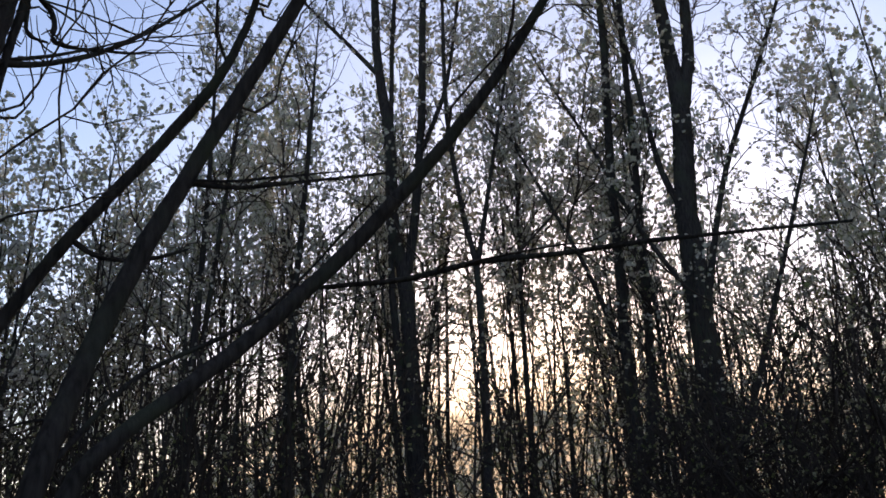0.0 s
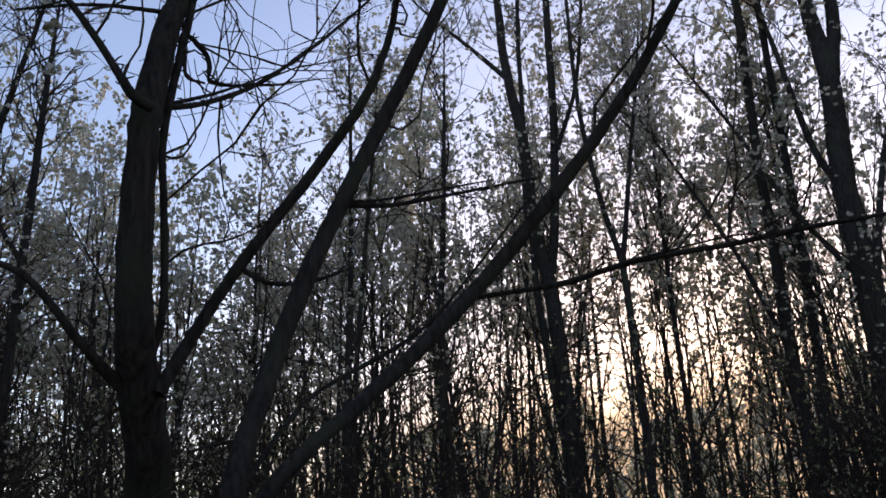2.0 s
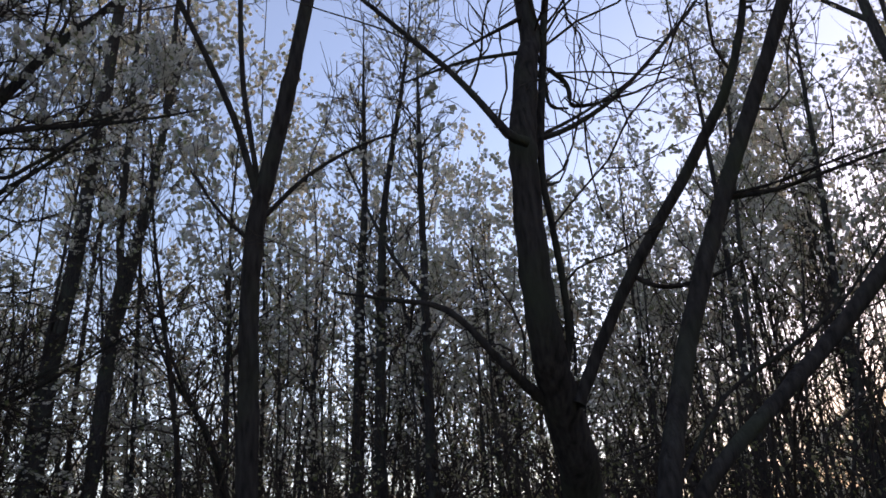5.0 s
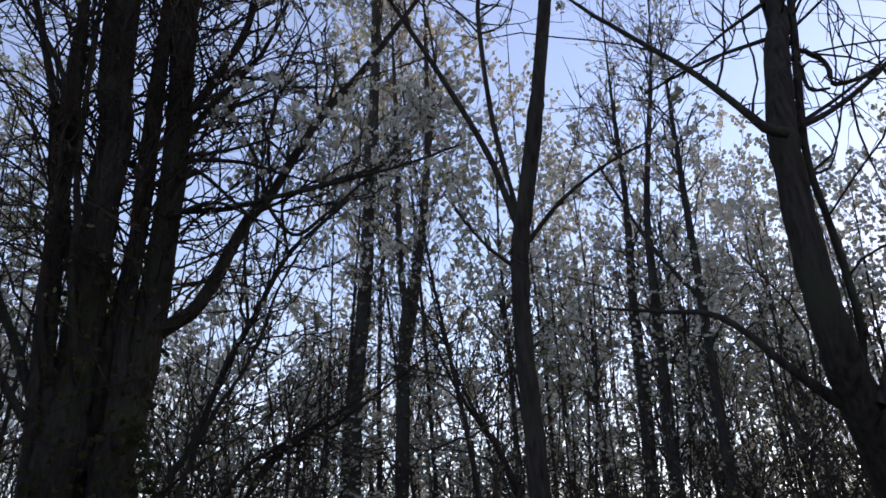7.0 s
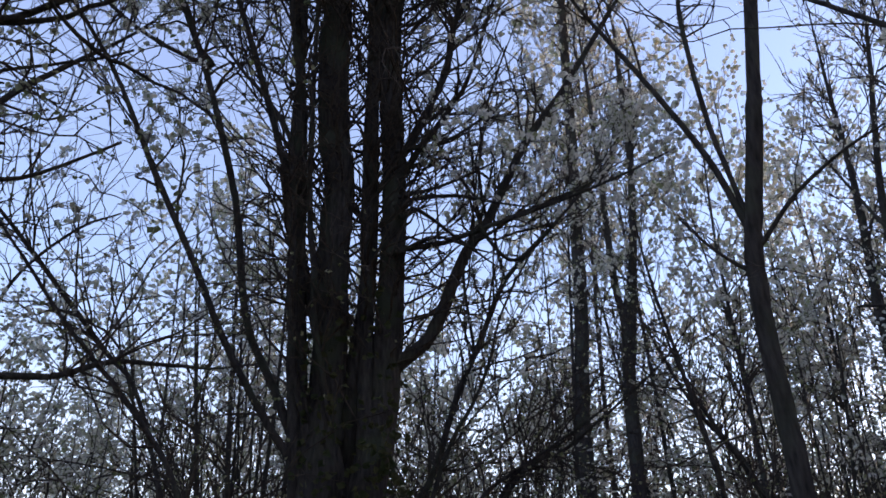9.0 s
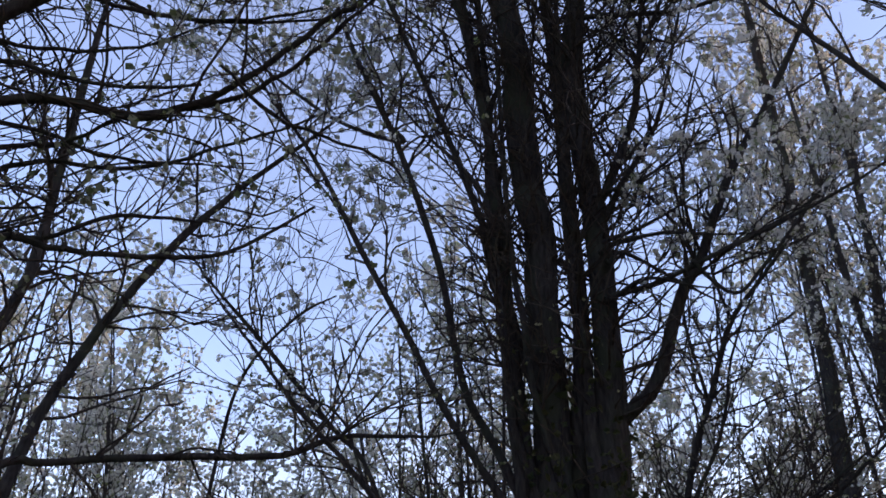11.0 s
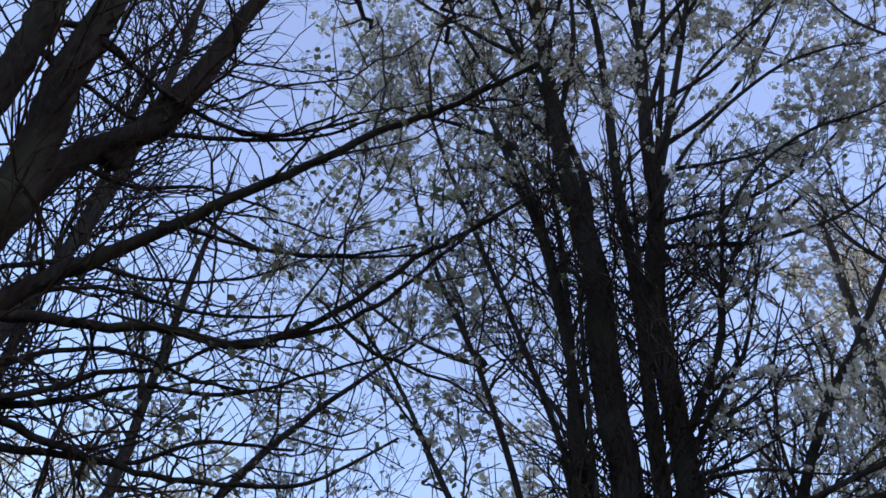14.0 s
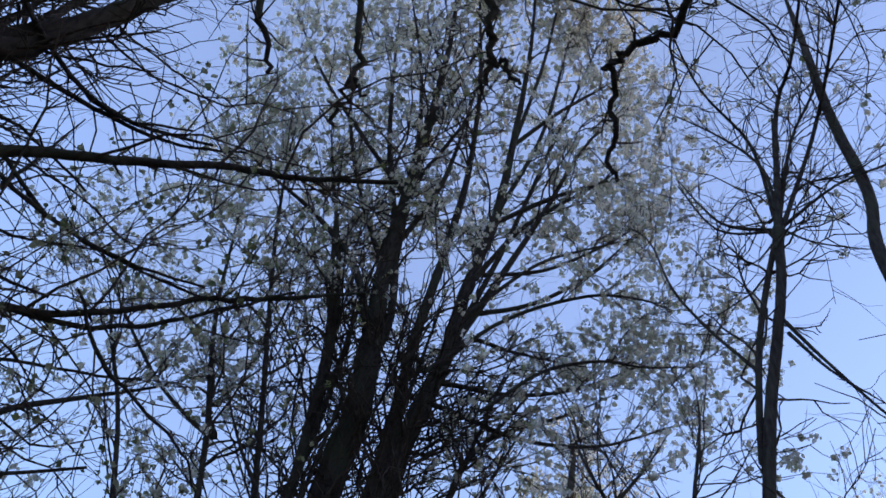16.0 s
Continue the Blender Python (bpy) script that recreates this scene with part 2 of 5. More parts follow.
def wood_tree(label, foot, limbs, group="trees of the wood"):
    """A tree whose limbs are given by a few axis points (x, y, z, radius). The number after the name: 0 hardly any twigs,
    1 bare twigs, 2 bare twigs with a few young leaves, 3 twigs in blossom, 4 much divided twigs in blossom, 5 short spurs."""
    tree = new("tree")
    tree.location = (*foot, 0)
    tagged(tree, label, "tree", group)
    rng = np.random.default_rng(int(abs(foot[0] * 97 + foot[1] * 131) * 10) + len(limbs))
    twigs, tips = Tubes(), []
    off = np.array([*foot, 0])
    near = math.hypot(*(off[:2] - STAND[:2])) < 9.0
    for name, style, pts in limbs:
        q = smooth_path(pts, 5)
        q[:, :3] -= off
        if style == 5:  # knotty twigs that change their way at each bud
            q[1:-1, :3] += rng.normal(0, 0.016, (len(q) - 2, 3))
            q[:, 3] = q[:, 3] * 1.5 + 0.002
        elif style == 2:
            q[1:-1, :3] += rng.normal(0, 0.0035, (len(q) - 2, 3))
        big = q[0, 3] > 0.05
        steps = len(q)
        q[1:-1, :3] += rng.normal(0, 0.05, (steps - 2, 3)) * q[1:-1, 3:4]
        rad = q[:, 3] * rng.uniform(0.97, 1.03, steps)
        t = Tubes()
        t.add(q[:, :3], rad, 12 if big else 7)
        part(name, t.mesh(name, BARK), tree)
        seg = np.linalg.norm(np.diff(q[:, :3], axis=0), axis=1)
        total = seg.sum()
        dens = (0.3, 8.0 if q[-1, 2] > 8.0 else 2.4, 3.9, 4.6, 4.4 if near else 4.0, 0.0)[style]
        for _ in range(int(total * dens) + (2 if 0 < style < 5 else 0)):
            u = rng.uniform((0.26 if style else 0.5) if big else 0.38 if style > 2 else 0.2 if style else 0.4, 1.0)
            i = min(int(u * (steps - 1)), steps - 2)
            if q[i, 2] < 1.2 or np.linalg.norm(q[i, :3] + off - STAND) < 2.2:
                continue
            e = q[i + 1, :3] - q[i, :3]
            e /= np.linalg.norm(e) + 1e-9
            s = rng.normal(0, 1, 3) + (0, 0, 1.1 if style > 2 else 0.2)
            s -= e * (s @ e)
            s /= np.linalg.norm(s) + 1e-9
            ln = rng.uniform(0.5, 1.3) * (0.6 + min(total, 6) * 0.12)
            shoot(rng, q[i, :3], e * (0.75 if style > 2 else 0.55) + s * (0.65 if style > 2 else 0.8), ln, min(q[i, 3] * 0.45, 0.014, 0.0019 * np.linalg.norm(q[i, :3] + off - STAND)), twigs, tips, 2 if style == 4 else 1, 0.06,
                  4, 0.19 if style < 3 else 0.17, (3, 6), (0.1, 0.03, 0.5, 0.75, 0.52 if q[i, 2] > 7.5 else 0.26, 0.0)[style])
        for _ in range(int(total * (0, 9, 14, 4, 3, 18)[style])):
            i = rng.integers(1, steps - 1)
            if np.linalg.norm(q[i, :3] + off - STAND) < 2.2 or q[i, 3] > 0.06:
                continue
            s = rng.normal(0, 1, 3)
            shoot(rng, q[i, :3], s / np.linalg.norm(s), rng.uniform(0.04, 0.2) if style == 5 else rng.uniform(0.02, 0.1), min(q[i, 3] * 0.5, 0.007), twigs, tips, 0, 0.1, 3, 0.2, (3, 6), 0.0)
    away = off[:2] - STAND[:2]
    away /= np.linalg.norm(away)
    tips = [p for p in tips if np.linalg.norm(p + off - STAND) > 2.0 and ((p[2] > 8.5 and near) or abs(p[0] * away[1] - p[1] * away[0]) > 0.9 or p[:2] @ away > 0.25)]
    if twigs.v:
        tagged(part("twigwork", twigs.mesh("twigwork", TWIG), tree, "fine dark bare twigs"), kind="stuff")
    if tips and any(s in (3, 4) for _, s, _ in limbs):
        tagged(part("crown", petals("crown", tips, rng, 13, 0.045, 0.0205, PETAL), tree, "white spring blossom with young leaves"), kind="stuff")
    elif tips:
        tagged(part("crown", petals("crown", tips, rng, 3, 0.02, 0.016, LEAF), tree, "sparse small young leaves"), kind="stuff")
    return tree


# ---- ground ----
def ground():
    m, n, l, b = material("leaf_litter", 0.95)
    co = n.new("ShaderNodeTexCoord")
    t, r = noise_ramp(n, l, co.outputs["Object"], 9.0, [(0.3, (0.035, 0.03, 0.02)), (0.55, (0.10, 0.075, 0.045)), (0.75, (0.05, 0.07, 0.025))], 8)
    l.new(r.outputs[0], b.inputs["Base Color"])
    bump = n.new("ShaderNodeBump")
    bump.inputs["Distance"].default_value = 0.05
    l.new(t.outputs["Fac"], bump.inputs["Height"])
    l.new(bump.outputs[0], b.inputs["Normal"])
    k = 121
    g = np.sinh(np.linspace(-6.5, 6.5, k)) * 2000 / math.sinh(6.5)
    x, y = np.meshgrid(g, g)
    near = np.exp(-(x ** 2 + y ** 2) / 60 ** 2)
    zz = near * (0.06 * np.sin(x * 1.3) * np.cos(y * 0.9) + 0.05 * np.sin(x * 0.37 + y * 0.5)) - 0.02
    v = np.stack([x, y, zz], -1).reshape(-1, 3)
    i = (np.arange(k - 1)[:, None] * k + np.arange(k - 1)[None]).ravel()
    ob = new("ground", quad_mesh("ground", v, np.stack([i, i + 1, i + k + 1, i + k], -1), m, True))
    return tagged(ob, "woodland floor of brown leaf litter and moss", "ground", kind="structure")


ground()

# ---- the trees that stand out ----
limbs = []
limbs.append(("trunk", 0, [(-2.45, 4.54, -0.15, 0.184), (-2.52, 4.51, 1.00, 0.142), (-2.12, 3.74, 2.10, 0.105), (-2.05, 3.53, 2.43, 0.097), (-2.00, 3.34, 2.77, 0.083), (-1.98, 3.27, 3.19, 0.077), (-1.98, 3.29, 3.66, 0.074), (-1.98, 3.34, 3.96, 0.075), (-1.98, 3.47, 4.45, 0.064), (-2.00, 3.58, 4.92, 0.057), (-2.18, 3.64, 7.48, 0.051), (-2.09, 3.75, 8.62, 0.051), (-2.01, 3.63, 10.09, 0.048), (-1.82, 3.49, 11.73, 0.039), (-1.74, 3.41, 12.41, 0.023), (-1.64, 3.32, 13.12, 0.008)]))
limbs.append(("stem", 1, [(-2.03, 3.48, 2.53, 0.020), (-1.93, 3.44, 2.80, 0.019), (-1.91, 3.41, 3.06, 0.019), (-1.91, 3.38, 3.36, 0.018), (-1.93, 3.38, 3.68, 0.019), (-1.93, 3.46, 4.06, 0.022), (-1.93, 3.58, 4.50, 0.022), (-1.93, 3.72, 5.00, 0.022), (-1.91, 4.08, 6.16, 0.015), (-1.89, 4.22, 7.16, 0.006)]))
limbs.append(("limb", 1, [(-1.94, 3.46, 2.48, 0.035), (-1.81, 3.57, 2.80, 0.030), (-1.63, 3.66, 3.14, 0.031), (-1.30, 3.79, 3.64, 0.030), (-1.04, 3.82, 4.01, 0.026), (-0.89, 3.86, 4.40, 0.020), (-0.84, 3.83, 4.58, 0.018), (-0.77, 3.77, 4.80, 0.010), (-0.71, 3.70, 5.03, 0.004)]))
limbs.append(("branch", 1, [(-1.64, 3.66, 3.13, 0.018), (-1.65, 3.65, 3.10, 0.015), (-1.52, 3.72, 3.02, 0.012), (-1.32, 3.79, 3.03, 0.011), (-1.16, 3.85, 3.09, 0.005)]))
limbs.append(("branch", 1, [(-1.88, 3.18, 3.75, 0.028), (-1.95, 3.11, 3.80, 0.025), (-2.05, 3.05, 3.99, 0.019), (-2.22, 3.00, 4.27, 0.016), (-2.59, 2.96, 4.78, 0.014), (-2.80, 2.96, 5.07, 0.012), (-3.06, 2.97, 5.49, 0.007), (-3.18, 2.90, 5.93, 0.003)]))
limbs.append(("branch", 1, [(-1.97, 3.34, 3.86, 0.020), (-1.85, 3.59, 4.00, 0.015), (-1.73, 3.99, 4.32, 0.014), (-1.59, 4.55, 4.89, 0.013), (-1.42, 5.18, 5.61, 0.011), (-1.31, 5.55, 6.08, 0.007), (-1.19, 5.92, 6.60, 0.002)]))
limbs.append(("branch", 2, [(-1.97, 3.53, 4.56, 0.016), (-1.92, 3.58, 4.43, 0.015), (-1.86, 3.69, 4.35, 0.015), (-1.83, 3.68, 4.18, 0.013), (-1.75, 3.90, 4.28, 0.010), (-1.63, 4.34, 4.54, 0.007), (-1.47, 4.90, 4.89, 0.002)]))
limbs.append(("branch", 1, [(-1.99, 3.47, 4.51, 0.013), (-2.22, 3.17, 4.39, 0.009), (-2.52, 3.01, 4.31, 0.006)]))
limbs.append(("branch", 1, [(-1.99, 3.54, 4.80, 0.015), (-2.14, 3.29, 4.58, 0.009), (-2.25, 3.16, 4.45, 0.006), (-2.45, 3.02, 4.30, 0.005)]))
limbs.append(("branch", 1, [(-2.04, 3.50, 2.48, 0.034), (-2.10, 3.38, 2.54, 0.030), (-2.18, 3.19, 2.70, 0.021), (-2.36, 3.05, 2.96, 0.016), (-2.67, 3.02, 3.09, 0.011), (-3.09, 3.07, 3.26, 0.007)]))
limbs.append(("branch", 0, [(-1.95, 3.37, 3.88, 0.013), (-1.82, 3.67, 4.10, 0.009), (-1.71, 4.04, 4.40, 0.006), (-1.59, 4.52, 4.82, 0.002)]))
limbs.append(("branch", 1, [(-1.99, 3.52, 4.69, 0.021), (-1.96, 3.59, 4.80, 0.019), (-1.95, 3.50, 4.41, 0.015), (-1.92, 3.54, 4.31, 0.012), (-1.90, 3.53, 4.14, 0.010), (-1.84, 3.62, 4.14, 0.006)]))
wood_tree("slender dark grey-barked forest tree with bare side limbs", (-2.45, 4.54), limbs)

limbs = []
limbs.append(("trunk", 0, [(-1.68, 2.80, -0.15, 0.066), (-1.54, 2.83, 0.78, 0.050), (-1.44, 2.90, 1.51, 0.045), (-1.38, 3.00, 1.99, 0.045), (-1.35, 3.14, 2.31, 0.042), (-1.30, 3.29, 2.62, 0.043), (-1.21, 3.42, 2.97, 0.042), (-1.06, 3.54, 3.38, 0.038), (-0.87, 3.65, 3.83, 0.037), (-0.66, 3.72, 4.29, 0.035), (-0.45, 3.74, 4.73, 0.031), (-0.24, 3.73, 5.18, 0.022), (-0.04, 3.73, 5.74, 0.012), (0.17, 3.78, 6.38, 0.005)]))
limbs.append(("trunk", 0, [(-1.53, 2.87, -0.15, 0.053), (-1.45, 2.89, 0.79, 0.042), (-1.37, 2.94, 1.50, 0.036), (-1.30, 3.04, 1.90, 0.034), (-1.20, 3.18, 2.10, 0.032), (-1.06, 3.40, 2.29, 0.032), (-0.85, 3.67, 2.56, 0.037), (-0.55, 3.91, 2.92, 0.038), (-0.19, 4.04, 3.34, 0.038), (0.18, 4.05, 3.77, 0.033), (0.49, 3.99, 4.16, 0.028), (0.73, 3.89, 4.50, 0.024), (0.95, 3.75, 4.85, 0.017), (1.17, 3.61, 5.23, 0.010), (1.39, 3.47, 5.65, 0.003)]))
limbs.append(("branch", 1, [(-0.59, 4.08, 2.93, 0.012), (-0.13, 4.11, 2.96, 0.015), (0.24, 4.09, 3.02, 0.016), (0.66, 4.04, 3.02, 0.014), (1.02, 3.97, 3.03, 0.013), (1.44, 3.83, 3.00, 0.009), (1.91, 3.61, 2.94, 0.007)]))
limbs.append(("branch", 1, [(-1.14, 3.55, 3.30, 0.011), (-0.88, 3.62, 3.29, 0.011), (-0.54, 3.72, 3.35, 0.008), (-0.20, 3.79, 3.40, 0.007)]))
limbs.append(("branch", 1, [(-1.35, 3.04, 2.02, 0.012), (-1.32, 3.36, 2.26, 0.011), (-1.24, 3.58, 2.44, 0.010), (-0.97, 3.84, 2.65, 0.011), (-0.80, 4.01, 2.82, 0.008), (-0.59, 4.10, 3.07, 0.007), (-0.27, 4.12, 3.43, 0.006)]))
limbs.append(("branch", 1, [(-1.17, 3.53, 3.22, 0.012), (-1.13, 3.56, 3.31, 0.010), (-0.92, 3.61, 3.32, 0.007), (-0.69, 3.70, 3.37, 0.007), (-0.40, 3.78, 3.42, 0.003)]))
limbs.append(("branch", 1, [(-1.42, 3.24, 2.20, 0.008), (-1.50, 3.19, 2.19, 0.006), (-1.61, 3.09, 2.15, 0.004)]))
wood_tree("leaning dark tree with two long diagonal trunks", (-1.68, 2.80), limbs)

limbs = []
limbs.append(("trunk", 0, [(4.50, 14.38, -0.15, 0.375), (4.51, 14.32, 0.88, 0.286), (4.54, 14.31, 2.33, 0.255), (4.55, 14.35, 3.50, 0.235), (4.59, 14.40, 4.95, 0.225), (4.69, 14.50, 6.53, 0.213), (4.74, 14.57, 7.67, 0.210), (4.96, 14.62, 9.46, 0.186), (4.95, 14.67, 10.77, 0.146), (4.94, 14.70, 12.14, 0.127), (4.92, 14.69, 13.32, 0.076), (4.89, 14.65, 14.62, 0.028)]))
limbs.append(("stem", 1, [(4.99, 14.61, 9.52, 0.142), (5.28, 14.57, 10.68, 0.123), (5.40, 14.55, 11.99, 0.103), (5.49, 14.52, 13.18, 0.062), (5.57, 14.45, 14.47, 0.022)]))
limbs.append(("branch", 4, [(4.60, 14.40, 4.84, 0.078), (5.00, 14.39, 6.47, 0.061), (5.51, 14.35, 8.09, 0.052), (6.25, 14.21, 9.75, 0.043), (7.00, 14.00, 11.48, 0.034), (7.34, 13.88, 12.35, 0.020), (7.68, 13.74, 13.35, 0.007)]))
limbs.append(("branch", 4, [(4.71, 14.55, 7.32, 0.073), (4.42, 14.71, 8.34, 0.059), (4.28, 14.85, 10.14, 0.050), (4.10, 14.95, 12.10, 0.036), (4.02, 14.97, 13.11, 0.021), (3.92, 14.96, 14.23, 0.008)]))
limbs.append(("branch", 4, [(4.62, 14.44, 5.57, 0.050), (3.86, 14.80, 7.25, 0.042), (3.20, 15.12, 9.22, 0.034), (2.51, 15.37, 10.98, 0.023), (2.28, 15.44, 11.62, 0.014), (2.05, 15.49, 12.33, 0.005)]))
limbs.append(("branch", 4, [(4.55, 14.31, 2.33, 0.064), (5.41, 14.11, 4.44, 0.053), (6.31, 13.99, 6.77, 0.040), (6.91, 13.90, 8.35, 0.025), (7.16, 13.85, 9.07, 0.015), (7.41, 13.80, 9.89, 0.006)]))
wood_tree("tall dark tree with a forked straight trunk", (4.50, 14.38), limbs)

limbs = []
limbs.append(("trunk", 0, [(-0.53, 15.13, -0.15, 0.224), (-0.55, 15.13, 1.12, 0.173), (-0.51, 15.04, 2.66, 0.153), (-0.50, 15.04, 4.39, 0.139), (-0.54, 15.15, 6.53, 0.137), (-0.72, 15.22, 7.84, 0.130), (-0.72, 15.35, 9.53, 0.113), (-0.89, 15.45, 11.57, 0.095), (-0.91, 15.48, 13.00, 0.085), (-0.92, 15.48, 14.19, 0.051), (-0.92, 15.44, 15.50, 0.018)]))
limbs.append(("stem", 4, [(-0.48, 15.16, 6.75, 0.095), (-0.28, 15.22, 7.93, 0.087), (-0.05, 15.38, 10.14, 0.080), (0.12, 15.47, 12.92, 0.073), (0.19, 15.47, 14.11, 0.044), (0.26, 15.43, 15.42, 0.016)]))
limbs.append(("stem", 4, [(-0.69, 15.33, 9.27, 0.051), (-0.60, 15.45, 11.56, 0.047), (-0.49, 15.48, 12.97, 0.043), (-0.39, 15.48, 14.16, 0.025), (-0.30, 15.44, 15.46, 0.009)]))
limbs.append(("stem", 3, [(-0.59, 15.03, 3.42, 0.078), (-0.70, 15.06, 4.92, 0.076), (-0.78, 15.15, 6.54, 0.063), (-0.74, 15.25, 7.72, 0.049), (-0.70, 15.31, 8.90, 0.029), (-0.68, 15.40, 10.31, 0.011)]))
limbs.append(("branch", 4, [(-0.86, 15.44, 11.16, 0.058), (-1.65, 15.46, 12.18, 0.042), (-2.34, 15.42, 12.99, 0.031), (-2.85, 15.39, 13.70, 0.018), (-3.34, 15.34, 14.50, 0.007)]))
limbs.append(("branch", 4, [(-0.06, 15.33, 9.35, 0.051), (0.50, 15.38, 10.84, 0.041), (0.88, 15.42, 12.94, 0.031), (1.03, 15.41, 13.82, 0.018), (1.18, 15.39, 14.78, 0.007)]))
wood_tree("slim dark tree dividing into several upright stems", (-0.53, 15.13), limbs)

limbs = []
limbs.append(("trunk", 3, [(0.59, 13.31, -0.15, 0.111), (0.59, 13.31, 1.07, 0.086), (0.65, 13.75, 2.50, 0.078), (0.74, 14.27, 4.19, 0.066), (0.79, 14.61, 6.50, 0.061), (0.62, 14.68, 7.64, 0.052), (0.44, 14.59, 9.75, 0.044), (0.50, 14.25, 12.01, 0.033), (0.50, 14.04, 12.84, 0.020), (0.51, 13.79, 13.70, 0.007)]))
limbs.append(("branch", 4, [(0.81, 14.62, 6.60, 0.051), (1.14, 14.65, 8.17, 0.042), (1.47, 14.54, 9.65, 0.032), (1.65, 14.41, 10.52, 0.020), (1.82, 14.23, 11.46, 0.007)]))
wood_tree("thin grey sapling trunk among the taller trees", (0.59, 13.31), limbs)

limbs = []
limbs.append(("trunk", 4, [(2.95, 13.79, -0.15, 0.167), (3.06, 14.06, 0.98, 0.130), (3.22, 14.62, 2.43, 0.121), (3.38, 15.18, 4.70, 0.111), (3.56, 15.41, 6.93, 0.097), (3.63, 15.40, 8.72, 0.089), (3.77, 15.10, 11.12, 0.081), (3.76, 14.85, 12.33, 0.071), (3.75, 14.60, 13.32, 0.042), (3.72, 14.29, 14.34, 0.014)]))
limbs.append(("branch", 4, [(3.38, 15.19, 4.81, 0.051), (2.95, 15.52, 6.66, 0.043), (2.27, 15.67, 8.44, 0.034), (1.71, 15.67, 9.74, 0.023), (1.47, 15.63, 10.33, 0.013), (1.23, 15.56, 10.99, 0.005)]))
limbs.append(("stem", 4, [(3.21, 14.62, 2.43, 0.093), (3.58, 14.88, 3.55, 0.087), (3.84, 15.15, 5.18, 0.083), (4.04, 15.31, 7.45, 0.076), (4.14, 15.11, 10.44, 0.068), (4.15, 14.78, 12.24, 0.059), (4.14, 14.53, 13.23, 0.035), (4.10, 14.21, 14.27, 0.013)]))
wood_tree("straight dark tree with a twin stem and brushy twigs", (2.95, 13.79), limbs)

limbs = []
limbs.append(("trunk", 3, [(-2.60, 14.25, -0.15, 0.146), (-2.61, 14.25, 1.23, 0.113), (-2.66, 14.78, 2.77, 0.103), (-2.69, 15.15, 4.34, 0.090), (-2.67, 15.38, 6.06, 0.074), (-2.51, 15.46, 7.86, 0.055), (-2.27, 15.27, 10.18, 0.040), (-2.16, 15.11, 11.24, 0.023), (-2.03, 14.87, 12.36, 0.009)]))
wood_tree("thin dark straight tree trunk in the wood", (-2.60, 14.25), limbs)

limbs = []
limbs.append(("trunk", 3, [(-3.92, 12.83, -0.15, 0.089), (-3.92, 12.83, 1.28, 0.069), (-4.02, 13.35, 2.75, 0.063), (-4.07, 13.85, 4.86, 0.065), (-4.03, 14.01, 6.32, 0.058), (-3.95, 13.99, 7.84, 0.046), (-3.83, 13.79, 9.99, 0.032), (-3.78, 13.65, 10.82, 0.018), (-3.70, 13.46, 11.71, 0.007)]))
limbs.append(("stem", 3, [(-4.01, 13.41, 2.92, 0.038), (-3.94, 13.93, 5.16, 0.043), (-3.71, 14.09, 7.57, 0.035), (-3.42, 13.96, 9.48, 0.026), (-3.34, 13.88, 10.19, 0.015), (-3.23, 13.76, 10.94, 0.006)]))
wood_tree("thin dark straight tree trunk in the wood", (-3.92, 12.83), limbs)

limbs = []
limbs.append(("trunk", 0, [(-3.26, 2.65, -0.15, 0.079), (-3.27, 2.64, 1.19, 0.062), (-3.28, 2.63, 2.28, 0.055), (-3.28, 2.63, 2.63, 0.054), (-3.28, 2.62, 3.08, 0.050), (-3.26, 2.64, 3.57, 0.051), (-3.23, 2.67, 3.80, 0.047), (-3.12, 2.75, 4.45, 0.047), (-3.09, 2.78, 4.69, 0.040), (-3.04, 3.04, 6.15, 0.042), (-2.93, 3.13, 6.82, 0.042), (-2.80, 3.23, 7.63, 0.041), (-2.74, 3.27, 8.20, 0.045), (-2.72, 3.28, 8.36, 0.062), (-2.70, 3.29, 8.52, 0.036), (-2.60, 3.36, 9.41, 0.024), (-2.37, 3.27, 10.20, 0.009)]))
limbs.append(("branch", 4, [(-3.26, 2.64, 3.75, 0.022), (-3.33, 2.53, 4.22, 0.019), (-3.45, 2.29, 4.80, 0.017), (-3.58, 2.11, 5.26, 0.014), (-3.67, 1.97, 5.63, 0.008), (-3.95, 1.95, 6.44, 0.003)]))
limbs.append(("branch", 3, [(-3.25, 2.65, 3.79, 0.015), (-3.29, 2.56, 4.41, 0.016), (-3.31, 2.54, 4.99, 0.015), (-3.31, 2.55, 5.35, 0.014), (-3.37, 2.72, 6.14, 0.009), (-3.37, 2.72, 6.66, 0.003)]))
limbs.append(("branch", 3, [(-3.22, 2.67, 3.63, 0.015), (-3.07, 2.84, 3.88, 0.012), (-2.88, 3.03, 4.06, 0.009), (-2.70, 3.18, 4.15, 0.006)]))
limbs.append(("branch", 3, [(-3.28, 2.63, 3.48, 0.012), (-3.38, 2.49, 3.65, 0.009), (-3.46, 2.36, 3.87, 0.006)]))
limbs.append(("branch", 1, [(-2.71, 3.29, 8.36, 0.027), (-2.33, 3.29, 10.20, 0.023), (-1.83, 3.09, 10.39, 0.017), (-1.12, 2.66, 10.64, 0.014), (-1.04, 2.59, 10.66, 0.008), (-0.96, 2.52, 10.69, 0.003)]))
limbs.append(("branch", 1, [(-2.69, 3.31, 8.40, 0.024), (-2.09, 3.60, 10.12, 0.020), (-1.00, 3.00, 10.53, 0.014), (-0.91, 2.94, 10.56, 0.008), (-0.83, 2.86, 10.59, 0.003)]))
